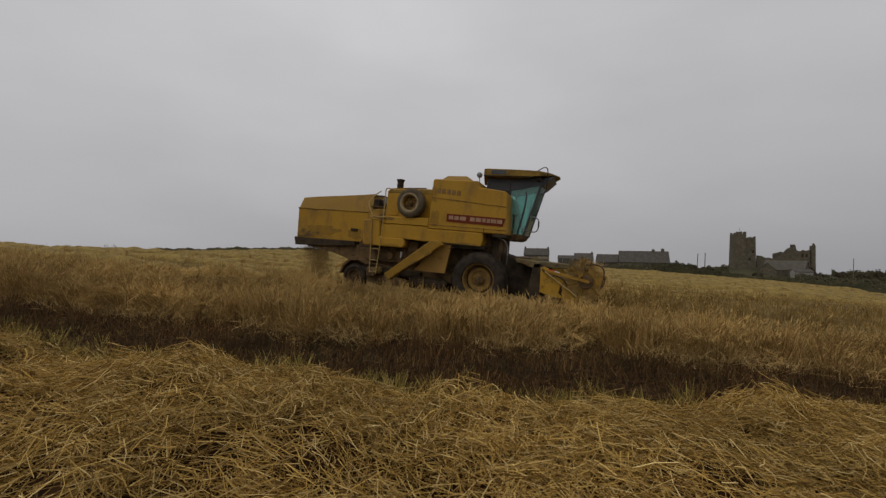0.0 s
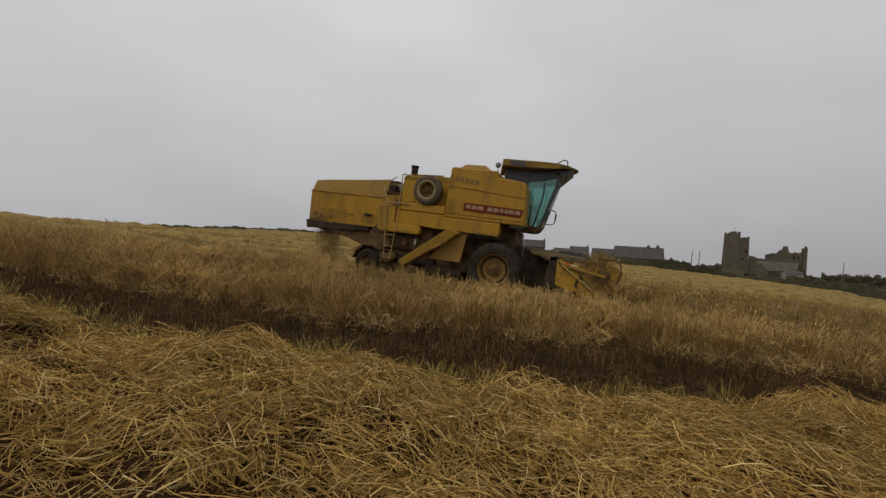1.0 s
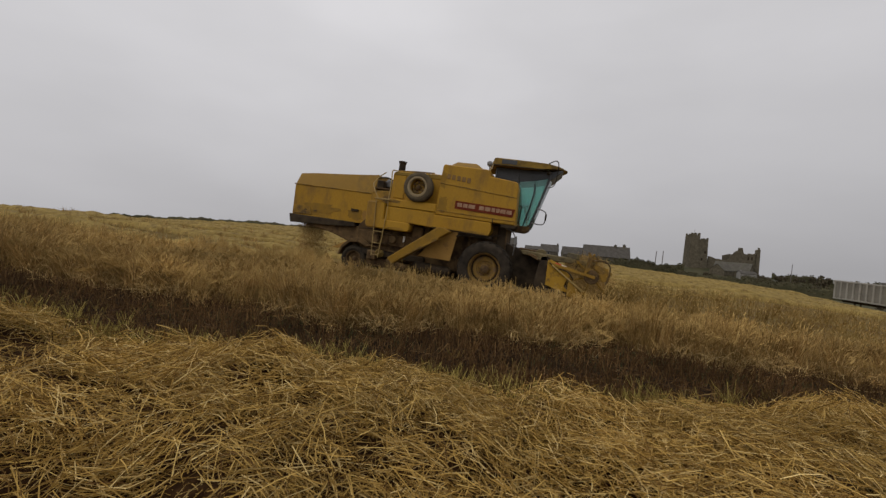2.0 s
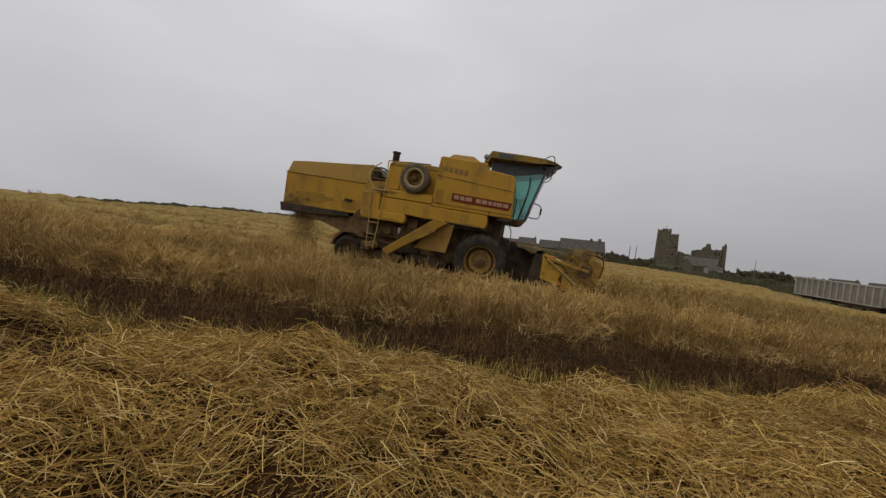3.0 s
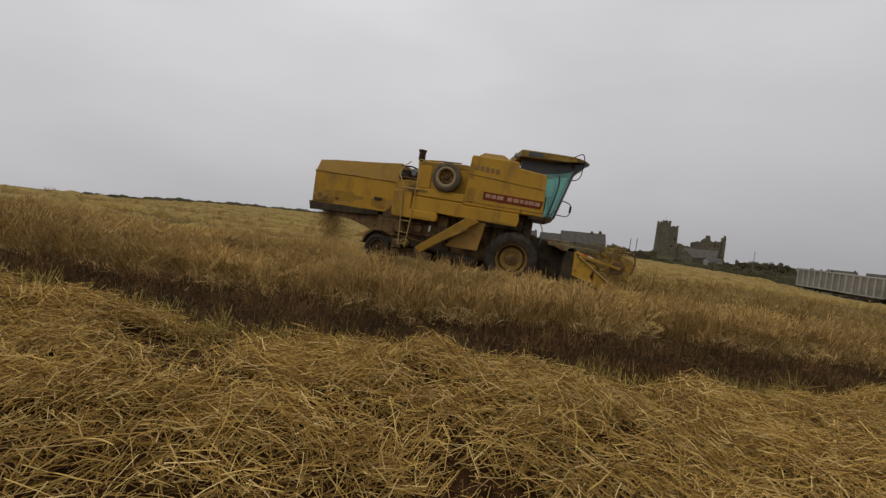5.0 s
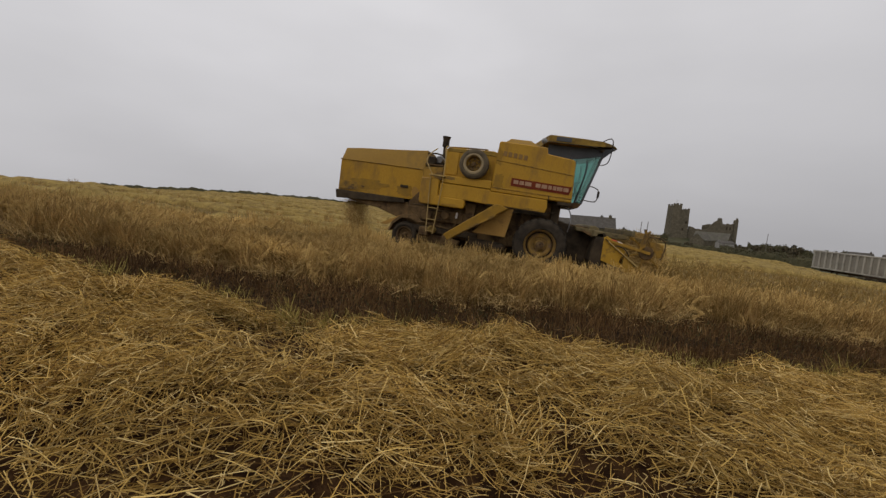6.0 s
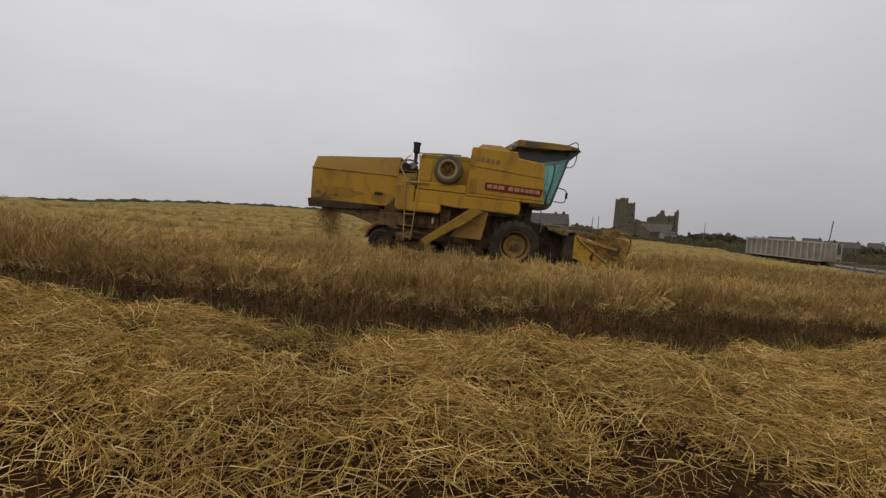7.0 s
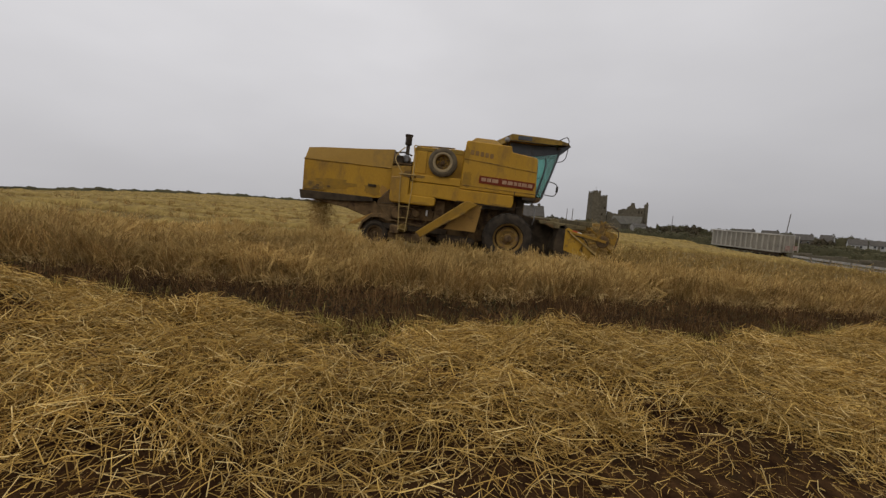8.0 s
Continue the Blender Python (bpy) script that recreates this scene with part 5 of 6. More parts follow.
tagged(stems("lodged_stems", np.stack([px, py, land(px, py) + rng.uniform(0.02, 0.2, n) + 0.22 * inside * rng.uniform(0, 1, n)], -1), way, rng.uniform(0.12, 0.36, n), rng.uniform(0.0028, 0.0052, n), rng.normal(0, 0.09, n), M_CROP, 0.6, cuts=2), "broken and fallen stems through the crop", "crop", kind="stuff")

# locks of lodged stems that have gone over together
locks, each = 3000, 8
lx = rng.uniform(-11, 9, locks)
ly = crop_edge(lx) + 0.1 + 4.2 * rng.uniform(0, 1, locks) ** 1.4
keep = (ly < -0.6) & (wave(lx * 0.9, ly * 0.9, 51.0) > -0.35)
lx, ly = lx[keep], ly[keep]
locks = len(lx)
la, lt, lb, ls = rng.uniform(0, 2 * math.pi, locks), rng.uniform(-0.1, 1.1, locks), rng.normal(0, 0.12, locks), rng.uniform(0, 2 * math.pi, locks)
lz, ll = rng.uniform(0.20, 0.48, locks), rng.uniform(0.18, 0.40, locks)
k = np.repeat(np.arange(locks), each)
n = len(k)
px, py = lx[k] + rng.normal(0, 0.018, n), ly[k] + rng.normal(0, 0.018, n)
a = la[k] + rng.normal(0, 0.12, n)
way = np.stack([np.cos(a), np.sin(a), lt[k] + rng.normal(0, 0.08, n)], -1)
tagged(stems("lodged_locks", np.stack([px, py, land(px, py) + lz[k] + rng.normal(0, 0.015, n)], -1), way, ll[k] * rng.uniform(0.8, 1.15, n), rng.uniform(0.003, 0.0048, n), lb[k] + rng.normal(0, 0.012, n), M_EARS, 0.6, cuts=2, turn=ls[k]), "locks of lodged stems lying over in the crop", "crop", kind="stuff")

# pale bent stems hanging out of the crop's face
n = 4200
px = rng.uniform(-11, 9, n)
py = crop_edge(px) + rng.normal(0.1, 0.22, n)
keep = wave(px * 2.2, py * 2.0, 41.0) > -0.2
px, py = px[keep], py[keep]
n = len(px)
a = rng.normal(-1.57, 1.1, n)
way = np.stack([np.cos(a), np.sin(a), rng.uniform(0.2, 1.8, n)], -1)
tagged(stems("bent_stems", np.stack([px, py, land(px, py) + rng.uniform(0.02, 0.22, n)], -1), way, rng.uniform(0.14, 0.36, n), rng.uniform(0.003, 0.0055, n), rng.normal(0, 0.10, n), M_PALE_STEM, 0.6, cuts=3), "pale bent stems along the edge of the crop", "crop", kind="stuff")

# green weeds low in the stubble before the crop
n = 5200
px = rng.uniform(-11, 10, n)
py = crop_edge(px) - np.abs(rng.normal(0.25, 0.7, n))
keep = (wave(px * 1.2, py * 1.6, 21.0) > 0.05) & (py > row_mid(px) + 1.0)
px, py = px[keep], py[keep]
n = len(px)
a = rng.uniform(0, 2 * math.pi, n)
way = np.stack([np.cos(a) * 0.7, np.sin(a) * 0.7, rng.uniform(0.4, 1.2, n)], -1)
tagged(stems("green_weeds", np.stack([px, py, land(px, py)], -1), way, rng.uniform(0.06, 0.2, n), rng.uniform(0.003, 0.007, n), rng.normal(0, 0.03, n), M_WEED, 0.3), "low green weeds in the stubble", "weeds", kind="stuff")

# cut field past the machine: golden stubble and windrows
for i, y in enumerate(np.arange(5.2, 62, 3.1)):
    x0, x1 = -75, (1.0 + (y - 5) * 1.2 if y < 16 else 58)
    tagged(lumpy_row("far_windrow", x0, x1, float(y), 0.75, (0.26 + 0.05 * (i % 3)) * (1.0 if y < 8 else 0.6 if y < 22 else 0.3), 0.16 + 0.008 * y, M_FAR_STRAW, 8), "golden windrow of straw on the cut field", "straw windrow", "windrows on the cut field", "stuff")
tagged(lumpy_row("fresh_windrow", -60, -5.6, 1.4, 0.65, 0.34, 0.12, M_FAR_STRAW, 10), "fresh windrow behind the harvester", "straw windrow", "windrows on the cut field", "stuff")
n = 26000
py = 0.1 + rng.uniform(0, 1, n) ** 1.6 * 34
px = rng.uniform(-1, 1, n) * (16 + py * 1.3)
keep = (px < 2.5 + np.maximum(py - 14, 0) * 6) & ~((np.abs(py - 1.3) < 1.6) & (px > -7) & (px < 4))
px, py = px[keep], py[keep]
n = len(px)
a = rng.uniform(0, 2 * math.pi, n)
way = np.stack([np.cos(a) * 0.8, np.sin(a) * 0.8, rng.uniform(0.1, 1.2, n)], -1)
tagged(stems("cut_stubble", np.stack([px, py, land(px, py)], -1), way, rng.uniform(0.15, 0.34, n), 0.004 + 0.0003 * py, rng.normal(0, 0.02, n), M_FAR_STUBBLE, 0.7, cuts=1), "golden stubble and loose straw on the cut field", "stubble", kind="stuff")


# straw dropping from the hood, and straw caught on the reel and header
n = 5600
a = rng.uniform(0, 2 * math.pi, n)
f = rng.uniform(0, 1, n) ** 1.4
way = np.stack([np.cos(a), np.sin(a), rng.normal(-0.6, 0.6, n)], -1)
base = np.stack([rng.normal(-6.3, 0.17 + 0.10 * f, n), rng.uniform(0.75, 1.95, n), 1.72 - f * 1.5], -1)
tagged(stems("dropped_straw", base, way, rng.uniform(0.03, 0.12, n), rng.uniform(0.0018, 0.0035, n), rng.normal(0, 0.03, n), M_CROP, 0.7, cuts=1), "straw dropping from the hood to the windrow", "straw", kind="stuff")
n = 4200
a = rng.uniform(0, 2 * math.pi, n)
u = rng.uniform(0, 2 * math.pi, n)
rr = 0.50 * np.sqrt(rng.uniform(0.1, 1.15, n))
way = np.stack([np.cos(a), 0.6 * np.sin(a), rng.normal(0, 0.7, n)], -1)
base = np.stack([2.86 + rr * np.cos(u), -0.1 + 4.0 * rng.uniform(0, 1, n) ** 1.5, 0.86 + rr * np.sin(u)], -1)
tagged(stems("reel_straw", base, way, rng.uniform(0.1, 0.3, n), rng.uniform(0.002, 0.004, n), rng.normal(0, 0.03, n), M_EARS, 0.7, cuts=1), "ripe stems caught in the turning reel", "straw", kind="stuff")


# ---------------------------------------------------------------- village and castle
def gable_house(name, x, y, rz, length, depth, eaves, ridge, wall_mat, roof_mat, label, chimneys=(), windows=(), doors=(), over=0.25, sink=1.4):
    """A house with a pitched roof: ridge along its length, front towards -y."""
    h = thing(name, at_land(x, y, 0.6, rz), label, "house")
    L, D = length / 2, depth / 2
    part("wall", loft([[(-L, -D, -sink), (-L, D, -sink), (-L, D, eaves), (-L, 0, ridge - 0.05), (-L, -D, eaves)], [(L, -D, -sink), (L, D, -sink), (L, D, eaves), (L, 0, ridge - 0.05), (L, -D, eaves)]], 0.02), wall_mat, h)
    k = (ridge - eaves) / D
    for s in (-1, 1):
        e = D + over
        prof = [(0, ridge), (0, ridge + 0.14), (s * e, ridge - k * e + 0.14), (s * e, ridge - k * e)]
        part("roof", loft([[(-L - 0.15, py_, pz) for py_, pz in prof], [(L + 0.15, py_, pz) for py_, pz in prof]], 0.02), roof_mat, h)
    for cx, cw, ch in chimneys:
        st = part("chimney", box((cx - cw, -0.4, ridge - 0.6), (cx + cw, 0.4, ridge + ch), 0.03), wall_mat, h)
        part("chimney_cap", box((cx - cw - 0.08, -0.48, ridge + ch), (cx + cw + 0.08, 0.48, ridge + ch + 0.14), 0.02), M_SLATE, st)
        part("chimney_pot", moved(lathe([(0.13, 0), (0.15, 0.35), (0.10, 0.35), (0.0001, 0.3)], 10, axis="z"), Matrix.Translation((cx, 0, ridge + ch + 0.12))), M_STONE, st)
    for wx, wz, ww, wh in windows:
        fr = part("window", box((wx - ww / 2, -D - 0.05, wz), (wx + ww / 2, -D + 0.02, wz + wh), 0.01), M_WHITEWASH, h)
        part("pane", box((wx - ww / 2 + 0.07, -D - 0.06, wz + 0.07), (wx + ww / 2 - 0.07, -D - 0.04, wz + wh - 0.07), 0.0), M_PANE, fr)
        part("sill", box((wx - ww / 2 - 0.08, -D - 0.14, wz - 0.08), (wx + ww / 2 + 0.08, -D, wz), 0.01), M_RENDER, fr)
    for dx, dw, dh in doors:
        part("door", box((dx - dw / 2, -D - 0.05, -0.2), (dx + dw / 2, -D + 0.02, dh), 0.01), M_WOOD, h)
    return h


gable_house("farmhouse", -14.4, 172, 0, 10.4, 6, 3.6, 6.3, M_RENDER, M_SLATE, "grey house with a chimney at each gable", ((-4.9, 0.35, 0.5), (4.9, 0.35, 0.5)), ((-2.5, 2.4, 0.9, 1.1), (2.5, 2.4, 0.9, 1.1)))
gable_house("cottage", -1.6, 166, 8, 6.5, 5, 2.8, 4.0, M_RENDER, M_SLATE, "low pale cottage under a slate roof", (), ((-1.5, 1.4, 0.8, 1.0), (1.2, 1.4, 0.8, 1.0)))
gable_house("cottage", 5.2, 168, -6, 7.2, 6, 2.8, 5.4, M_RENDER, M_SLATE, "low grey cottage under a slate roof", ((3.2, 0.3, 0.4),), ((0.0, 1.4, 0.8, 1.0),))
gable_house("cottage", 14.0, 158, 5, 8.0, 6, 2.6, 5.4, M_STONE, M_SLATE, "stone cottage under a slate roof", (), ((-1.8, 1.3, 0.8, 1.0),))
gable_house("stone_barn", 25.3, 151, -3, 16.0, 7, 3.4, 7.2, M_STONE, M_SLATE, "long stone barn with two chimneys", ((3.2, 0.45, 0.5), (6.2, 0.5, 0.8)), ((-4.0, 1.2, 0.7, 1.0), (0.5, 1.2, 0.7, 1.0)), ((3.8, 1.2, 2.0),))

# castle tower
tower = thing("castle_tower", at_land(82.4, 233, -2.0), "ruined stone castle tower with broken battlements", "castle tower")
tz = float(land(82.4, 233)) - 2.0
TOPZ = 13.6 - tz


def wall_ring(x0, x1, y0, y1, z0, z1, batter=0.3):
    return loft([[(x0 - batter, y0 - batter, z0), (x1 + batter, y0 - batter, z0), (x1 + batter, y1 + batter, z0), (x0 - batter, y1 + batter, z0)],
                 [(x0, y0, z1), (x1, y0, z1), (x1, y1, z1), (x0, y1, z1)]], 0.05)


part("shaft", wall_ring(-3.9, 0.4, -4, 5, 0, TOPZ + 0.9, 0.35), M_STONE, tower)
part("shaft", wall_ring(0.3, 4.5, -3.6, 4.6, 0, TOPZ - 1.4, 0.3), M_STONE, tower)
for x, w, h, base in ((-3.9, 0.9, 1.1, 0.9), (-2.4, 0.9, 1.2, 0.9), (-0.8, 1.2, 1.1, 0.9), (1.0, 0.7, 0.7, -1.4), (2.1, 0.7, 0.9, -1.4), (3.1, 0.6, 0.7, -1.4), (3.75, 0.75, 1.1, -1.4)):
    part("merlon", box((x, -4.0 if base > 0 else -3.6, TOPZ + base - 0.05), (x + w, -3.3 if base > 0 else -2.9, TOPZ + base + h), 0.06), M_STONE, tower)
    part("merlon", box((x, 4.2 if base > 0 else 3.8, TOPZ + base - 0.05), (x + w, 4.9 if base > 0 else 4.5, TOPZ + base + h * 0.8), 0.06), M_STONE, tower)
part("turret", box((-2.2, -1.0, TOPZ + 0.8), (-0.2, 1.2, TOPZ + 2.0), 0.08), M_STONE, tower)
part("flagpole", tube([(-1.2, 0, TOPZ + 1.9), (-1.2, 0, TOPZ + 4.2)], 0.06), M_WOOD, tower)
for x, z in ((2.0, 5.2), (-1.8, 8.0), (3.4, 9.0)):
    wd = part("window", box((x - 0.45, -4.08 if x < 0.8 else -3.9, z), (x + 0.45, -3.5, z + 1.3), 0.02), M_DARK, tower, "dark window opening")
    part("lintel", box((x - 0.7, -4.14 if x < 0.8 else -3.96, z + 1.3), (x + 0.7, -3.5, z + 1.6), 0.02), M_STONE, wd)

# ruined hall beside it
ruin = thing("castle_ruin", at_land(101, 233, -2.0), "ruined castle hall with a chimney and broken walls", "castle ruin")
rz0 = float(land(101, 233)) - 2.0
Z = lambda z: z - rz0
part("low_wall", slab([(-13.2, 0), (-13.0, Z(3.9)), (-11.0, Z(3.6)), (-9.5, Z(2.7)), (-7.8, Z(2.9)), (-6.0, Z(2.2)), (-4.4, Z(2.6)), (-3.2, Z(3.4)), (-3.0, 0)], -2.2, -1.4, 0.05), M_STONE, ruin)
part("gable_wall", slab([(-3.2, 0), (-3.0, Z(3.6)), (-2.2, Z(5.2)), (-1.6, Z(5.4)), (-0.6, Z(7.0)), (0.6, Z(7.9)), (3.2, Z(7.8)), (3.6, Z(6.6)), (5.2, Z(6.2)), (6.0, Z(6.9)), (7.4, Z(6.5)), (8.9, Z(7.0)), (9.0, 0)], -1.6, -0.6, 0.06), M_STONE, ruin)
part("side_wall", box((-3.1, -1.2, 0), (-2.2, 7, Z(5.0)), 0.06), M_STONE, ruin)
part("side_wall", box((8.4, -1.2, 0), (9.2, 7, Z(6.5)), 0.06), M_STONE, ruin)
part("back_wall", slab([(-3.0, 0), (-3.0, Z(5.0)), (0, Z(6.0)), (4, Z(5.6)), (8.9, Z(6.4)), (8.9, 0)], 6.2, 7.0, 0.06), M_STONE, ruin)
part("chimney_stack", loft([[(1.0, -1.7, Z(7.6)), (3.2, -1.7, Z(7.6)), (3.2, -0.5, Z(7.6)), (1.0, -0.5, Z(7.6))], [(1.2, -1.6, Z(9.5)), (2.9, -1.6, Z(9.5)), (2.9, -0.6, Z(9.5)), (1.2, -0.6, Z(9.5))]], 0.06), M_STONE, ruin)
part("corner_turret", loft([[(9.0, -2.0, 0), (11.0, -2.0, 0), (11.0, 0.4, 0), (9.0, 0.4, 0)], [(9.3, -1.8, Z(8.6)), (10.9, -1.8, Z(8.9)), (10.9, 0.2, Z(9.6)), (9.3, 0.2, Z(8.8))]], 0.05), M_STONE, ruin)
part("turret_spike", slab([(9.9, Z(8.6)), (9.8, Z(10.2)), (10.5, Z(10.0)), (10.9, Z(8.6))], -1.8, -1.2, 0.04), M_STONE, ruin)
for x, z in ((5.8, 3.4), (7.4, 3.4)):
    part("window", box((x - 0.4, -1.68, Z(z)), (x + 0.4, -1.0, Z(z + 1.6)), 0.02), M_DARK, ruin, "dark window opening")
gable_house("outbuilding", 94.0, 216, -34, 15, 10, 1.4, 5.2, M_STONE, M_OLDROOF, "long low outbuilding with a grey stone roof", (), ((4.0, 0.8, 0.8, 1.0),), ((-3, 1.4, 2.0),))
gable_house("byre", 88.0, 212, 38, 9, 7, 1.6, 4.6, M_STONE, M_OLDROOF, "low stone byre with a sagging grey roof")
gable_house("shed", 93.5, 201, -4, 6.2, 5, 2.6, 3.6, M_PALEWALL, M_SLATE, "small grey shed with a dark doorway", (), (), ((-1.2, 1.3, 2.1),))

# far houses
for x, y, rz, ln, ridge, wm, lab in ((170, 232, -20, 9, 6.4, M_RENDER, "grey village house under a slate roof"), (186, 234, -28, 8, 6.6, M_RENDER, "grey village house under a slate roof"), (199, 226, -30, 8, 5.8, M_RENDER, "low grey village house under a slate roof"),
                                      (180, 190, -50, 5, 6.2, M_WHITEWASH, "small white gabled house"), (204, 200, -38, 7, 5.2, M_WHITEWASH, "white bungalow under a grey roof"), (224, 209, -40, 7, 4.8, M_WHITEWASH, "white bungalow under a grey roof")):
    gable_house("village_house", x, y, rz, ln, 7, ridge * 0.5, ridge, wm, M_SLATE, lab, ((ln * 0.4, 0.35, 0.5),), ((-ln * 0.22, 1.0, 1.1, 1.1), (ln * 0.18, 1.0, 1.1, 1.1)), ((0, 1.0, 2.0),))


# utility poles
def utility_pole(x, y, height, lean=0.0):
    p = thing("utility_pole", pose(x, y, float(land(x, y)) - 0.3, 0, lean, 0), "weathered wooden utility pole", "utility pole", "utility poles")
    part("post", tube([(0, 0, 0), (0, 0, height)], [0.16, 0.11], sides=10), M_WOOD, p)
    part("pole_cap", moved(lathe([(0.13, 0), (0.12, 0.06), (0.0001, 0.1)], 8, axis="z"), Matrix.Translation((0, 0, height - 0.02))), M_GREY, p)
    return p


utility_pole(95.8, 110, 4.7 - float(land(95.8, 110)) + 0.3, 5.0)
utility_pole(39.6, 140, 3.2 - float(land(39.6, 140)) + 0.3, 2.0)
utility_pole(41.8, 140, 3.4 - float(land(41.8, 140)) + 0.3, 1.0)
utility_pole(118, 215, 3.0 - float(land(118, 215)) + 0.3, 1.0)


# bulk trailer
def bulk_trailer():
    L, W = 10.8, 1.8
    t = thing("bulk_trailer", pose(45.3, 62.5, float(land(46, 57)) + 0.02, 0, 0, -79) @ Matrix.Scale(1.2, 4), "tall grey ribbed bulk trailer parked at the field edge", "trailer")
    z0, z1 = 1.46, 3.44
    part("side_wall", box((0, 0, z0), (L, 0.06, z1), 0.01), M_ALU_D, t)
    part("side_wall", box((0, W - 0.06, z0), (L, W, z1), 0.01), M_ALU_D, t)
    part("front_wall", box((0, 0.06, z0), (0.06, W - 0.06, z1), 0.01), M_ALU, t)
    part("floor", box((0.06, 0.06, z0), (L - 0.06, W - 0.06, z0 + 0.1), 0.0), M_ALU, t)
    n = 13
    for side in (0, 1):
        y0, y1 = (-0.11, 0.0) if not side else (W, W + 0.11)
        for k in range(n + 1):
            x = 0.06 + k * (L - 0.34) / n
            part("rib", box((x, y0, z0), (x + 0.22, y1, z1), 0.015), M_ALU, t)
        part("top_rail", box((0, y0, z1 - 0.02), (L, y1 + 0.02, z1 + 0.13), 0.02), M_ALU, t)
        part("bottom_rail", box((0, y0, z0 - 0.16), (L, y1 + 0.02, z0), 0.02), M_ALU, t)
    part("headboard", box((-0.42, 0.1, z1 - 0.35), (-0.04, W - 0.1, z1 + 0.22), 0.06), M_WHITEWASH, t, "pale rolled sheet at the front of the body")
    tail = part("tailgate", box((L, 0.0, z0 - 0.1), (L + 0.08, W, z1 + 0.1), 0.015), M_ALU_D, t)
    for k in range(4):
        part("tailgate_rib", box((L + 0.08, 0.1 + k * 0.72, z0), (L + 0.16, 0.22 + k * 0.72, z1), 0.01), M_ALU, tail)
    for k in range(2):
        part("hazard_board", box((L + 0.165, 0.35 + k * 1.1, z0 + 0.15), (L + 0.18, 1.05 + k * 1.1, z0 + 0.75), 0.004), M_BOARD, tail, "faded red and white hazard board")
    part("chassis", box((0.4, 0.7, z0 - 0.5), (L - 0.2, W - 0.7, z0 - 0.16), 0.02), M_DARK, t)
    for x in (7.2, 8.5, 9.8):
        for y, face in ((0.16, -1), (W - 0.16, 1)):
            wh = smooth(part("tyre", moved(lathe([(0.3, -0.16), (0.44, -0.18), (0.52, -0.13), (0.52, 0.13), (0.44, 0.18), (0.3, 0.16), (0.3, -0.16)], 24), Matrix.Translation((x, y, 0.52))), M_RUBBER, t))
            part("rim", moved(lathe([(0.3, face * 0.15), (0.26, face * 0.05), (0.12, face * 0.06), (0.0001, face * 0.1)], 18, caps=False), Matrix.Translation((x, y, 0.52))), M_GREY, wh)
    for y in (0.5, W - 0.6):
        leg = part("landing_leg", box((2.2, y, 0.06), (2.34, y + 0.12, z0 - 0.16), 0.01), M_DARK, t)
        part("foot", box((2.1, y - 0.08, 0.0), (2.44, y + 0.2, 0.06), 0.01), M_DARK, leg)
    part("mudguard", box((6.5, 0.0, z0 - 0.45), (10.5, 0.06, z0 - 0.18), 0.01), M_DARK, t)
    return t


bulk_trailer()

# post-and-rail fence by the lane
fence = thing("fence", pose(0, 0, 0), "weathered post-and-rail fence along the lane", "fence")
fpts = []
for k in range(15):
    a, d = radians(39.4 + k * 1.5), 70 - k * 0.35
    x, y = -1.7 + d * math.sin(a), -12.6 + d * math.cos(a)
    fpts.append(Vector((x, y, float(land(x, y)) + 0.85)))
for p in fpts:
    part("post", box((p.x - 0.07, p.y - 0.07, p.z - 1.2), (p.x + 0.07, p.y + 0.07, p.z + 1.15), 0.01), M_WOOD, fence)
for p, q in zip(fpts, fpts[1:]):
    for h in (0.5, 0.98):
        d = (q - p).normalized() * 0.05
        side = Vector((-d.y, d.x, 0)) * 1.3
        up_ = Vector((0, 0, 0.13))
        part("rail", loft([[c + side * s + Vector((0, 0, h)) + up_ * u for s, u in ((0.9, -1), (1.6, -1), (1.6, 1), (0.9, 1))] for c in (p - d, q + d)], 0.0), M_RAIL, fence)


# hedges and bushes
def leaf_blob(seed, spread, height, leaves, size):
    """Leaves on an uneven crown, as four-cornered blades."""
    g = np.random.default_rng(seed)
    lumps = 9
    c = np.stack([g.uniform(-spread, spread, lumps) * 0.7, g.uniform(-spread, spread, lumps) * 0.7, height * g.uniform(0.25, 0.72, lumps)], -1)
    r = np.stack([spread * g.uniform(0.28, 0.5, lumps), spread * g.uniform(0.28, 0.5, lumps), height * g.uniform(0.22, 0.34, lumps)], -1)
    k = g.integers(0, lumps, leaves)
    d = g.normal(0, 1, (leaves, 3))
    d /= np.linalg.norm(d, axis=1, keepdims=True)
    p = c[k] + d * r[k] * g.uniform(0.7, 1.12, (leaves, 1))
    p[:, 2] = np.maximum(p[:, 2], 0.05)
    a = g.normal(0, 1, (leaves, 3))
    a /= np.linalg.norm(a, axis=1, keepdims=True)
    b = np.cross(a, d)
    b /= np.linalg.norm(b, axis=1, keepdims=True) + 1e-9
    s = size * g.uniform(0.6, 1.3, (leaves, 1))
    v = np.stack([p - a * s, p + b * s * 0.6, p + a * s, p - b * s * 0.6], 1).reshape(-1, 3)
    return v, np.arange(leaves * 4).reshape(-1, 4), c, r


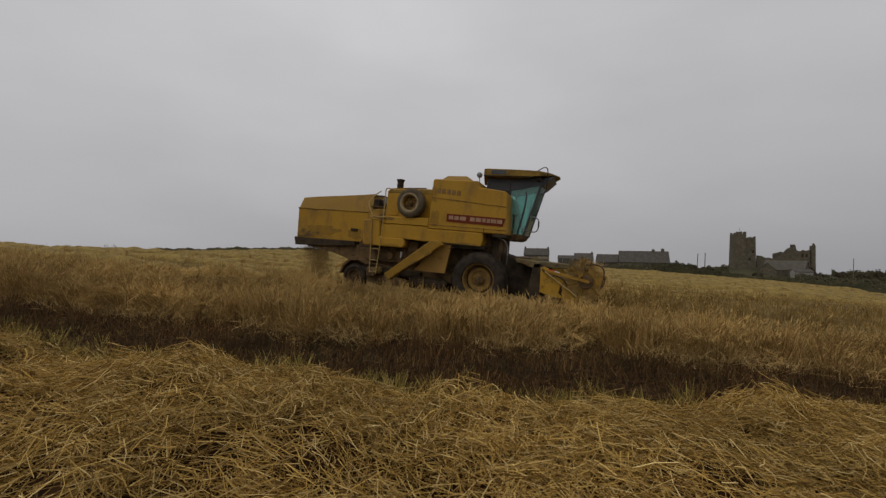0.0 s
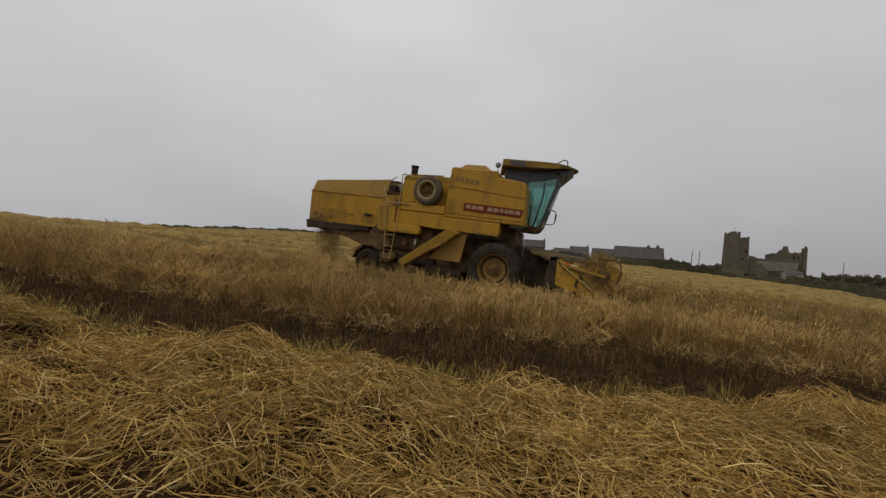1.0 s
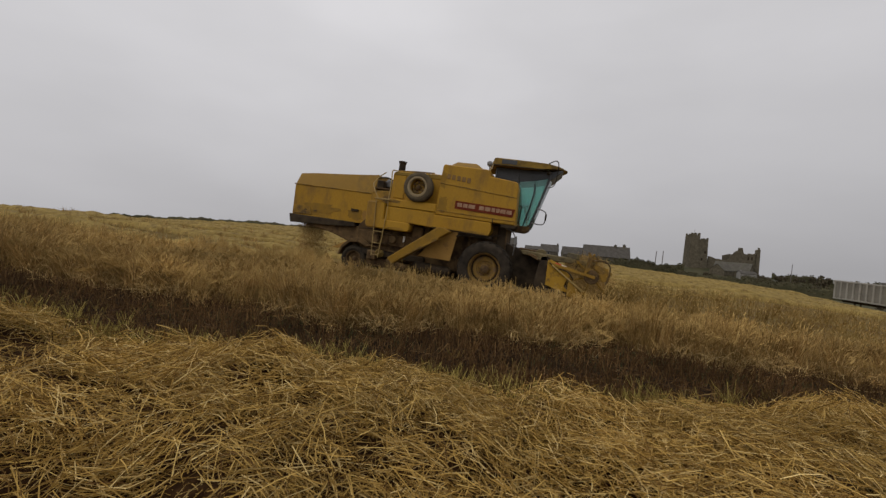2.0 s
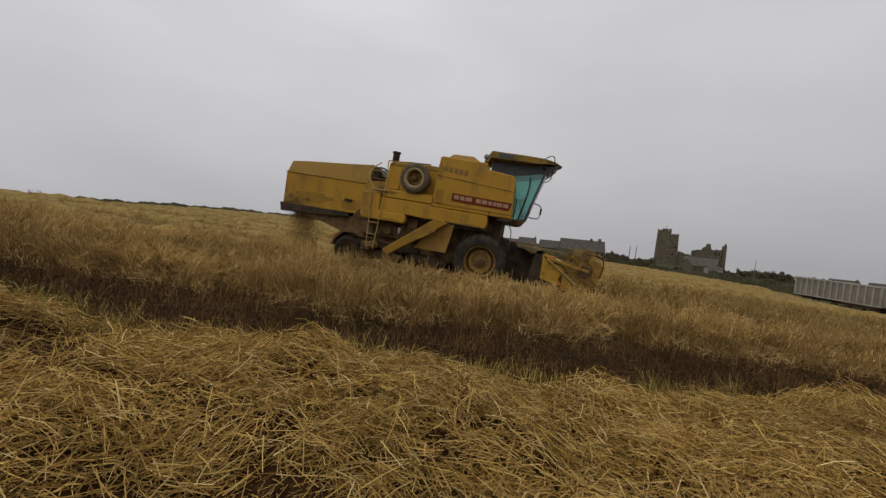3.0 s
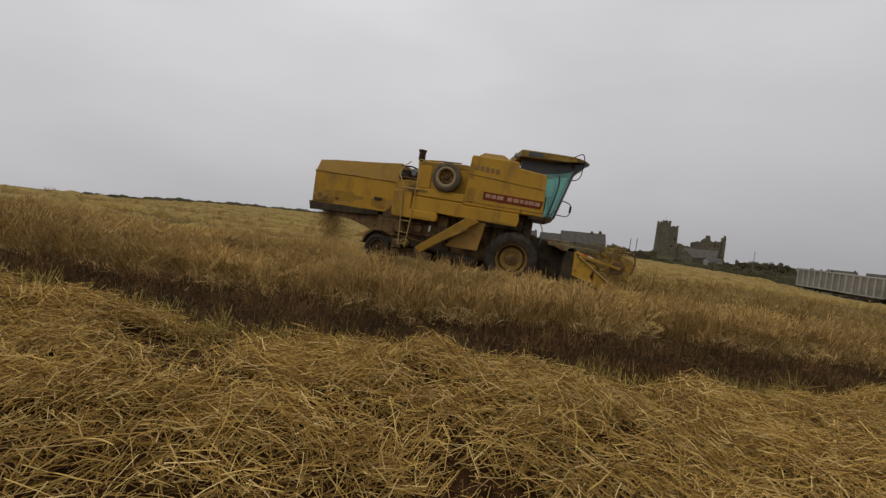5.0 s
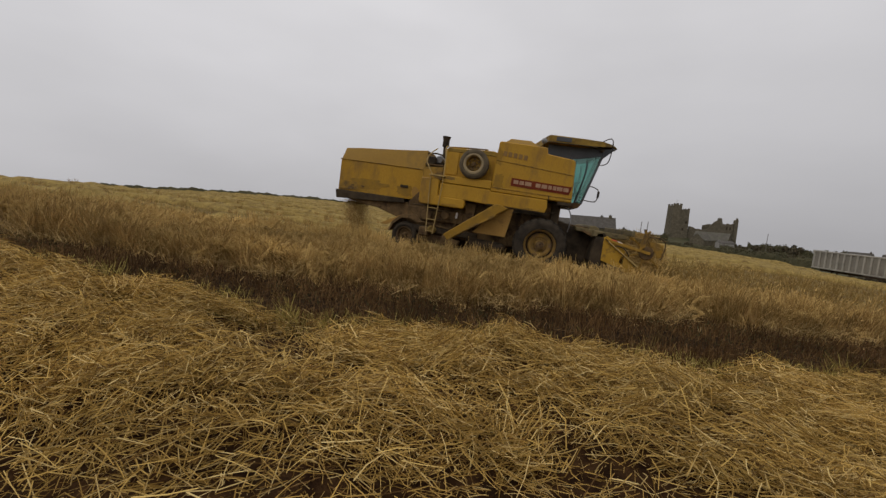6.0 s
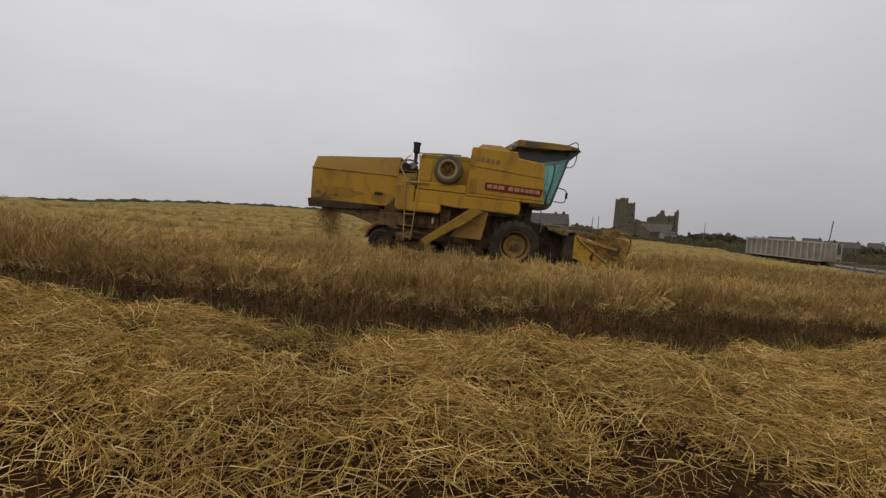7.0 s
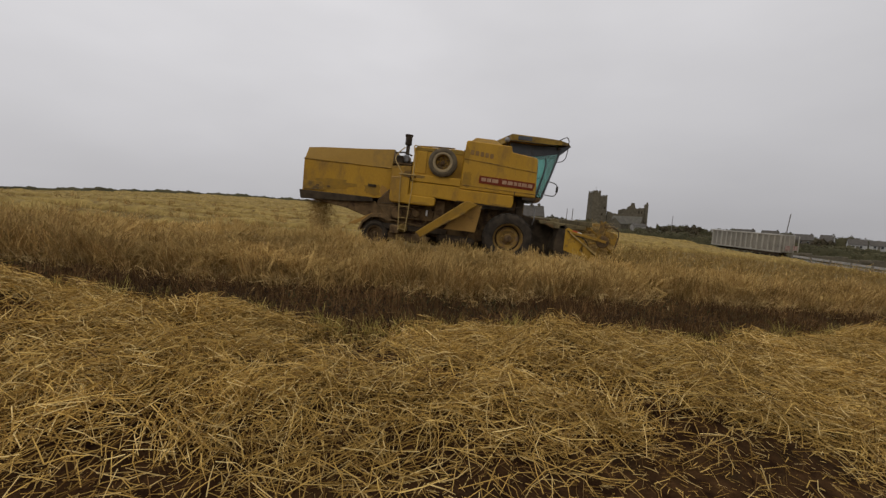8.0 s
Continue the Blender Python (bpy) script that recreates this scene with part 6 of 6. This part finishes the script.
def bush(seed, spread, height, label, category="bush", group="hedgerow bushes", leaves=1500, trunk=0.12):
    b = thing(category, pose(0, 0, -50), label, category, group)
    v, q, c, r = leaf_blob(seed, spread, height, leaves, 0.05 * height + 0.08)
    crown = np_mesh("crown", v, q, M_LEAF)
    crown.parent = b
    tr = tube([(0, 0, -0.3), (0.1, 0.05, height * 0.3), (0.05, 0, height * 0.6)], [trunk, trunk * 0.7, trunk * 0.3])
    for k in range(4):
        tr = tube([(0.05, 0, height * 0.25), tuple(c[k] * 0.8)], [trunk * 0.5, trunk * 0.15], tr, 6)
    part("trunk", tr, M_BARK, b)
    return b


protos = [bush(11, 2.6, 2.2, "low dark green hedge bush", leaves=800), bush(12, 3.4, 3.0, "broad dark green hedgerow bush", leaves=1000), bush(13, 2.0, 1.6, "small green bush on the hedge bank", leaves=600)]
trees = [bush(21, 3.2, 5.5, "windswept dark green tree on the skyline", "tree", "trees on the skyline", 2400, 0.2)]
r2 = random.Random(5)
used = set()


def plant(proto, x, y, s):
    m = pose(x, y, float(land(x, y)) - 0.1, 0, 0, r2.uniform(0, 360))
    if id(proto) in used:
        ob = copy_thing(proto, m)
    else:
        used.add(id(proto))
        ob = proto
        ob.matrix_world = m
    ob.scale = (s, s, s * r2.uniform(0.85, 1.15))


# hedge past the crest, from behind the barn to the right
for k in range(20, 64):
    a = radians(9 + k * 0.78)
    d = r2.uniform(92, 122)
    plant(protos[k % 3], -1 + d * math.sin(a), -12 + d * math.cos(a), r2.uniform(0.8, 1.25) * (0.3 if k > 26 else 0.5))
for k in range(12, 44):
    a = radians(15 + k * 0.86)
    d = r2.uniform(150, 205)
    plant(protos[(k + 1) % 3], -1 + d * math.sin(a), -12 + d * math.cos(a), r2.uniform(1.0, 1.6) * (0.5 if k > 22 else 0.8))
for x, y, s in ((101, 206, 0.55), (106, 224, 0.6), (114, 215, 0.6), (121, 214, 0.7), (127, 212, 0.65), (71, 182, 0.5), (176, 186, 1.0), (190, 205, 1.0), (150, 225, 1.0), (134, 222, 1.1), (212, 222, 0.9)):
    plant(trees[0], x, y, s)


def hedge_bank(name, runs, seed, label):
    """Continuous rough hedges past the crest: (start, end, distance, height, leaves) in degrees and metres: a lumpy scrubby body and loose leaves over it."""
    g = np.random.default_rng(seed)

    def crown(a, h):
        return h * np.clip(0.80 + 0.10 * np.sin(a * 1.3 + seed) + 0.07 * np.sin(a * 3.9 + 1.0) + 0.05 * np.sin(a * 9.7), 0.25, 1.4) + 0.5

    def spot(a, d0, off):
        d = d0 + 5 * np.sin(a * 0.4) + off
        return -1 + d * np.sin(np.radians(a)), -12 + d * np.cos(np.radians(a))

    vs, bodies, quads, at = [], [], [], 0
    for a0, a1, d0, h, leaves in runs:
        na, nf = max(8, int((a1 - a0) * d0 / 40)), 9
        a = np.linspace(a0, a1, na)[:, None] + np.zeros((1, nf))
        f = np.linspace(-1, 1, nf)[None] + np.zeros((na, 1))
        x, y = spot(a, d0, f * 2.2)
        z = land(x, y) - 0.3 + (0.3 + crown(a, h) * 0.9) * (1 - np.abs(f) ** 2.5) + 0.22 * wave(x * 1.4, y * 1.4, seed) * (1 - f ** 2)
        bodies.append(np.stack([x, y, z], -1).reshape(-1, 3))
        r, k = np.arange(na - 1)[:, None] * nf, np.arange(nf - 1)[None]
        quads.append(at + np.stack([r + k, r + k + 1, r + nf + k + 1, r + nf + k], -1).reshape(-1, 4))
        at += na * nf
        a = g.uniform(a0, a1, leaves)
        off = g.normal(0, 1.0, leaves)
        x, y = spot(a, d0, off)
        p = np.stack([x, y, land(x, y) - 0.1 + crown(a, h) * np.sqrt(g.uniform(0.1, 1.05, leaves)) * (1 - 0.08 * off ** 2)], -1)
        u = g.normal(0, 1, (leaves, 3))
        u /= np.linalg.norm(u, axis=1, keepdims=True)
        w = np.cross(u, g.normal(0, 1, (leaves, 3)))
        w /= np.linalg.norm(w, axis=1, keepdims=True) + 1e-9
        s = (0.0011 * d0 + 0.03) * g.uniform(0.6, 1.4, (leaves, 1))
        vs.append(np.stack([p - u * s, p + w * s * 0.6, p + u * s, p - w * s * 0.6], 1).reshape(-1, 3))
    v = np.concatenate(vs)
    tagged(np_mesh(name + "_scrub", np.concatenate(bodies), np.concatenate(quads), M_SCRUB, True), label, "hedge", kind="stuff")
    return tagged(np_mesh(name, v, np.arange(len(v)).reshape(-1, 4), M_HEDGE), label, "hedge", kind="stuff")


hedge_bank("hedgerow", ((5.5, 10.6, 134, 2.9, 3000), (10.4, 18.2, 136, 4.3, 8500), (17.6, 25, 130, 2.3, 4600), (24, 62, 146, 2.9, 12000)), 3, "rough brown-green hedgerow past the field")
hedge_bank("far_hedgerow", ((23.5, 64, 205, 3.2, 11000), (26, 64, 320, 7.0, 11000)), 8, "far hedgerows and scrub round the village")


def crest_bank(name, a0, a1, height, label):
    """A low rough bank along the crest of the field, from bearing a0 to a1."""
    na, nf = 260, 7
    a = np.linspace(a0, a1, na)[:, None] + np.zeros((1, nf))
    f = np.linspace(-1, 1, nf)[None] + np.zeros((na, 1))
    d = 73.5 - 15 * step(-30, -62, a) + 0.9 * f + 0.5 * np.sin(a * 0.9)
    x, y = d * np.sin(np.radians(a)), -12 + d * np.cos(np.radians(a))
    z = land(x, y) - 0.1 + (0.1 + height * (1 + 0.16 * np.sin(a * 2.3) + 0.12 * np.sin(a * 6.1 + 1) + 0.08 * np.sin(a * 15.0))) * (1 - np.abs(f) ** 2.5)
    r, k = np.arange(na - 1)[:, None] * nf, np.arange(nf - 1)[None]
    quads = np.stack([r + k, r + k + 1, r + nf + k + 1, r + nf + k], -1).reshape(-1, 4)
    return tagged(np_mesh(name, np.stack([x, y, z], -1).reshape(-1, 3), quads, M_SCRUB, True), label, "bank", kind="stuff")


crest_bank("crest_bank", -64, -4, 0.5, "low dark brown bank along the top of the field")

# stone wall by the lane
wall_ = thing("field_wall", pose(0, 0, 0), "low dry stone wall beside the lane", "stone wall")
for k in range(16):
    a, d = radians(39.5 + k * 0.9), 118
    x, y = -1 + d * math.sin(a), -12 + d * math.cos(a)
    z = float(land(x, y))
    part("stone_block", moved(box((-1.0, -0.3, -0.4), (1.0, 0.3, 1.2 + 0.2 * math.sin(k * 2.1)), 0.08), pose(x, y, z, 0, 0, -math.degrees(a))), M_STONE, wall_)
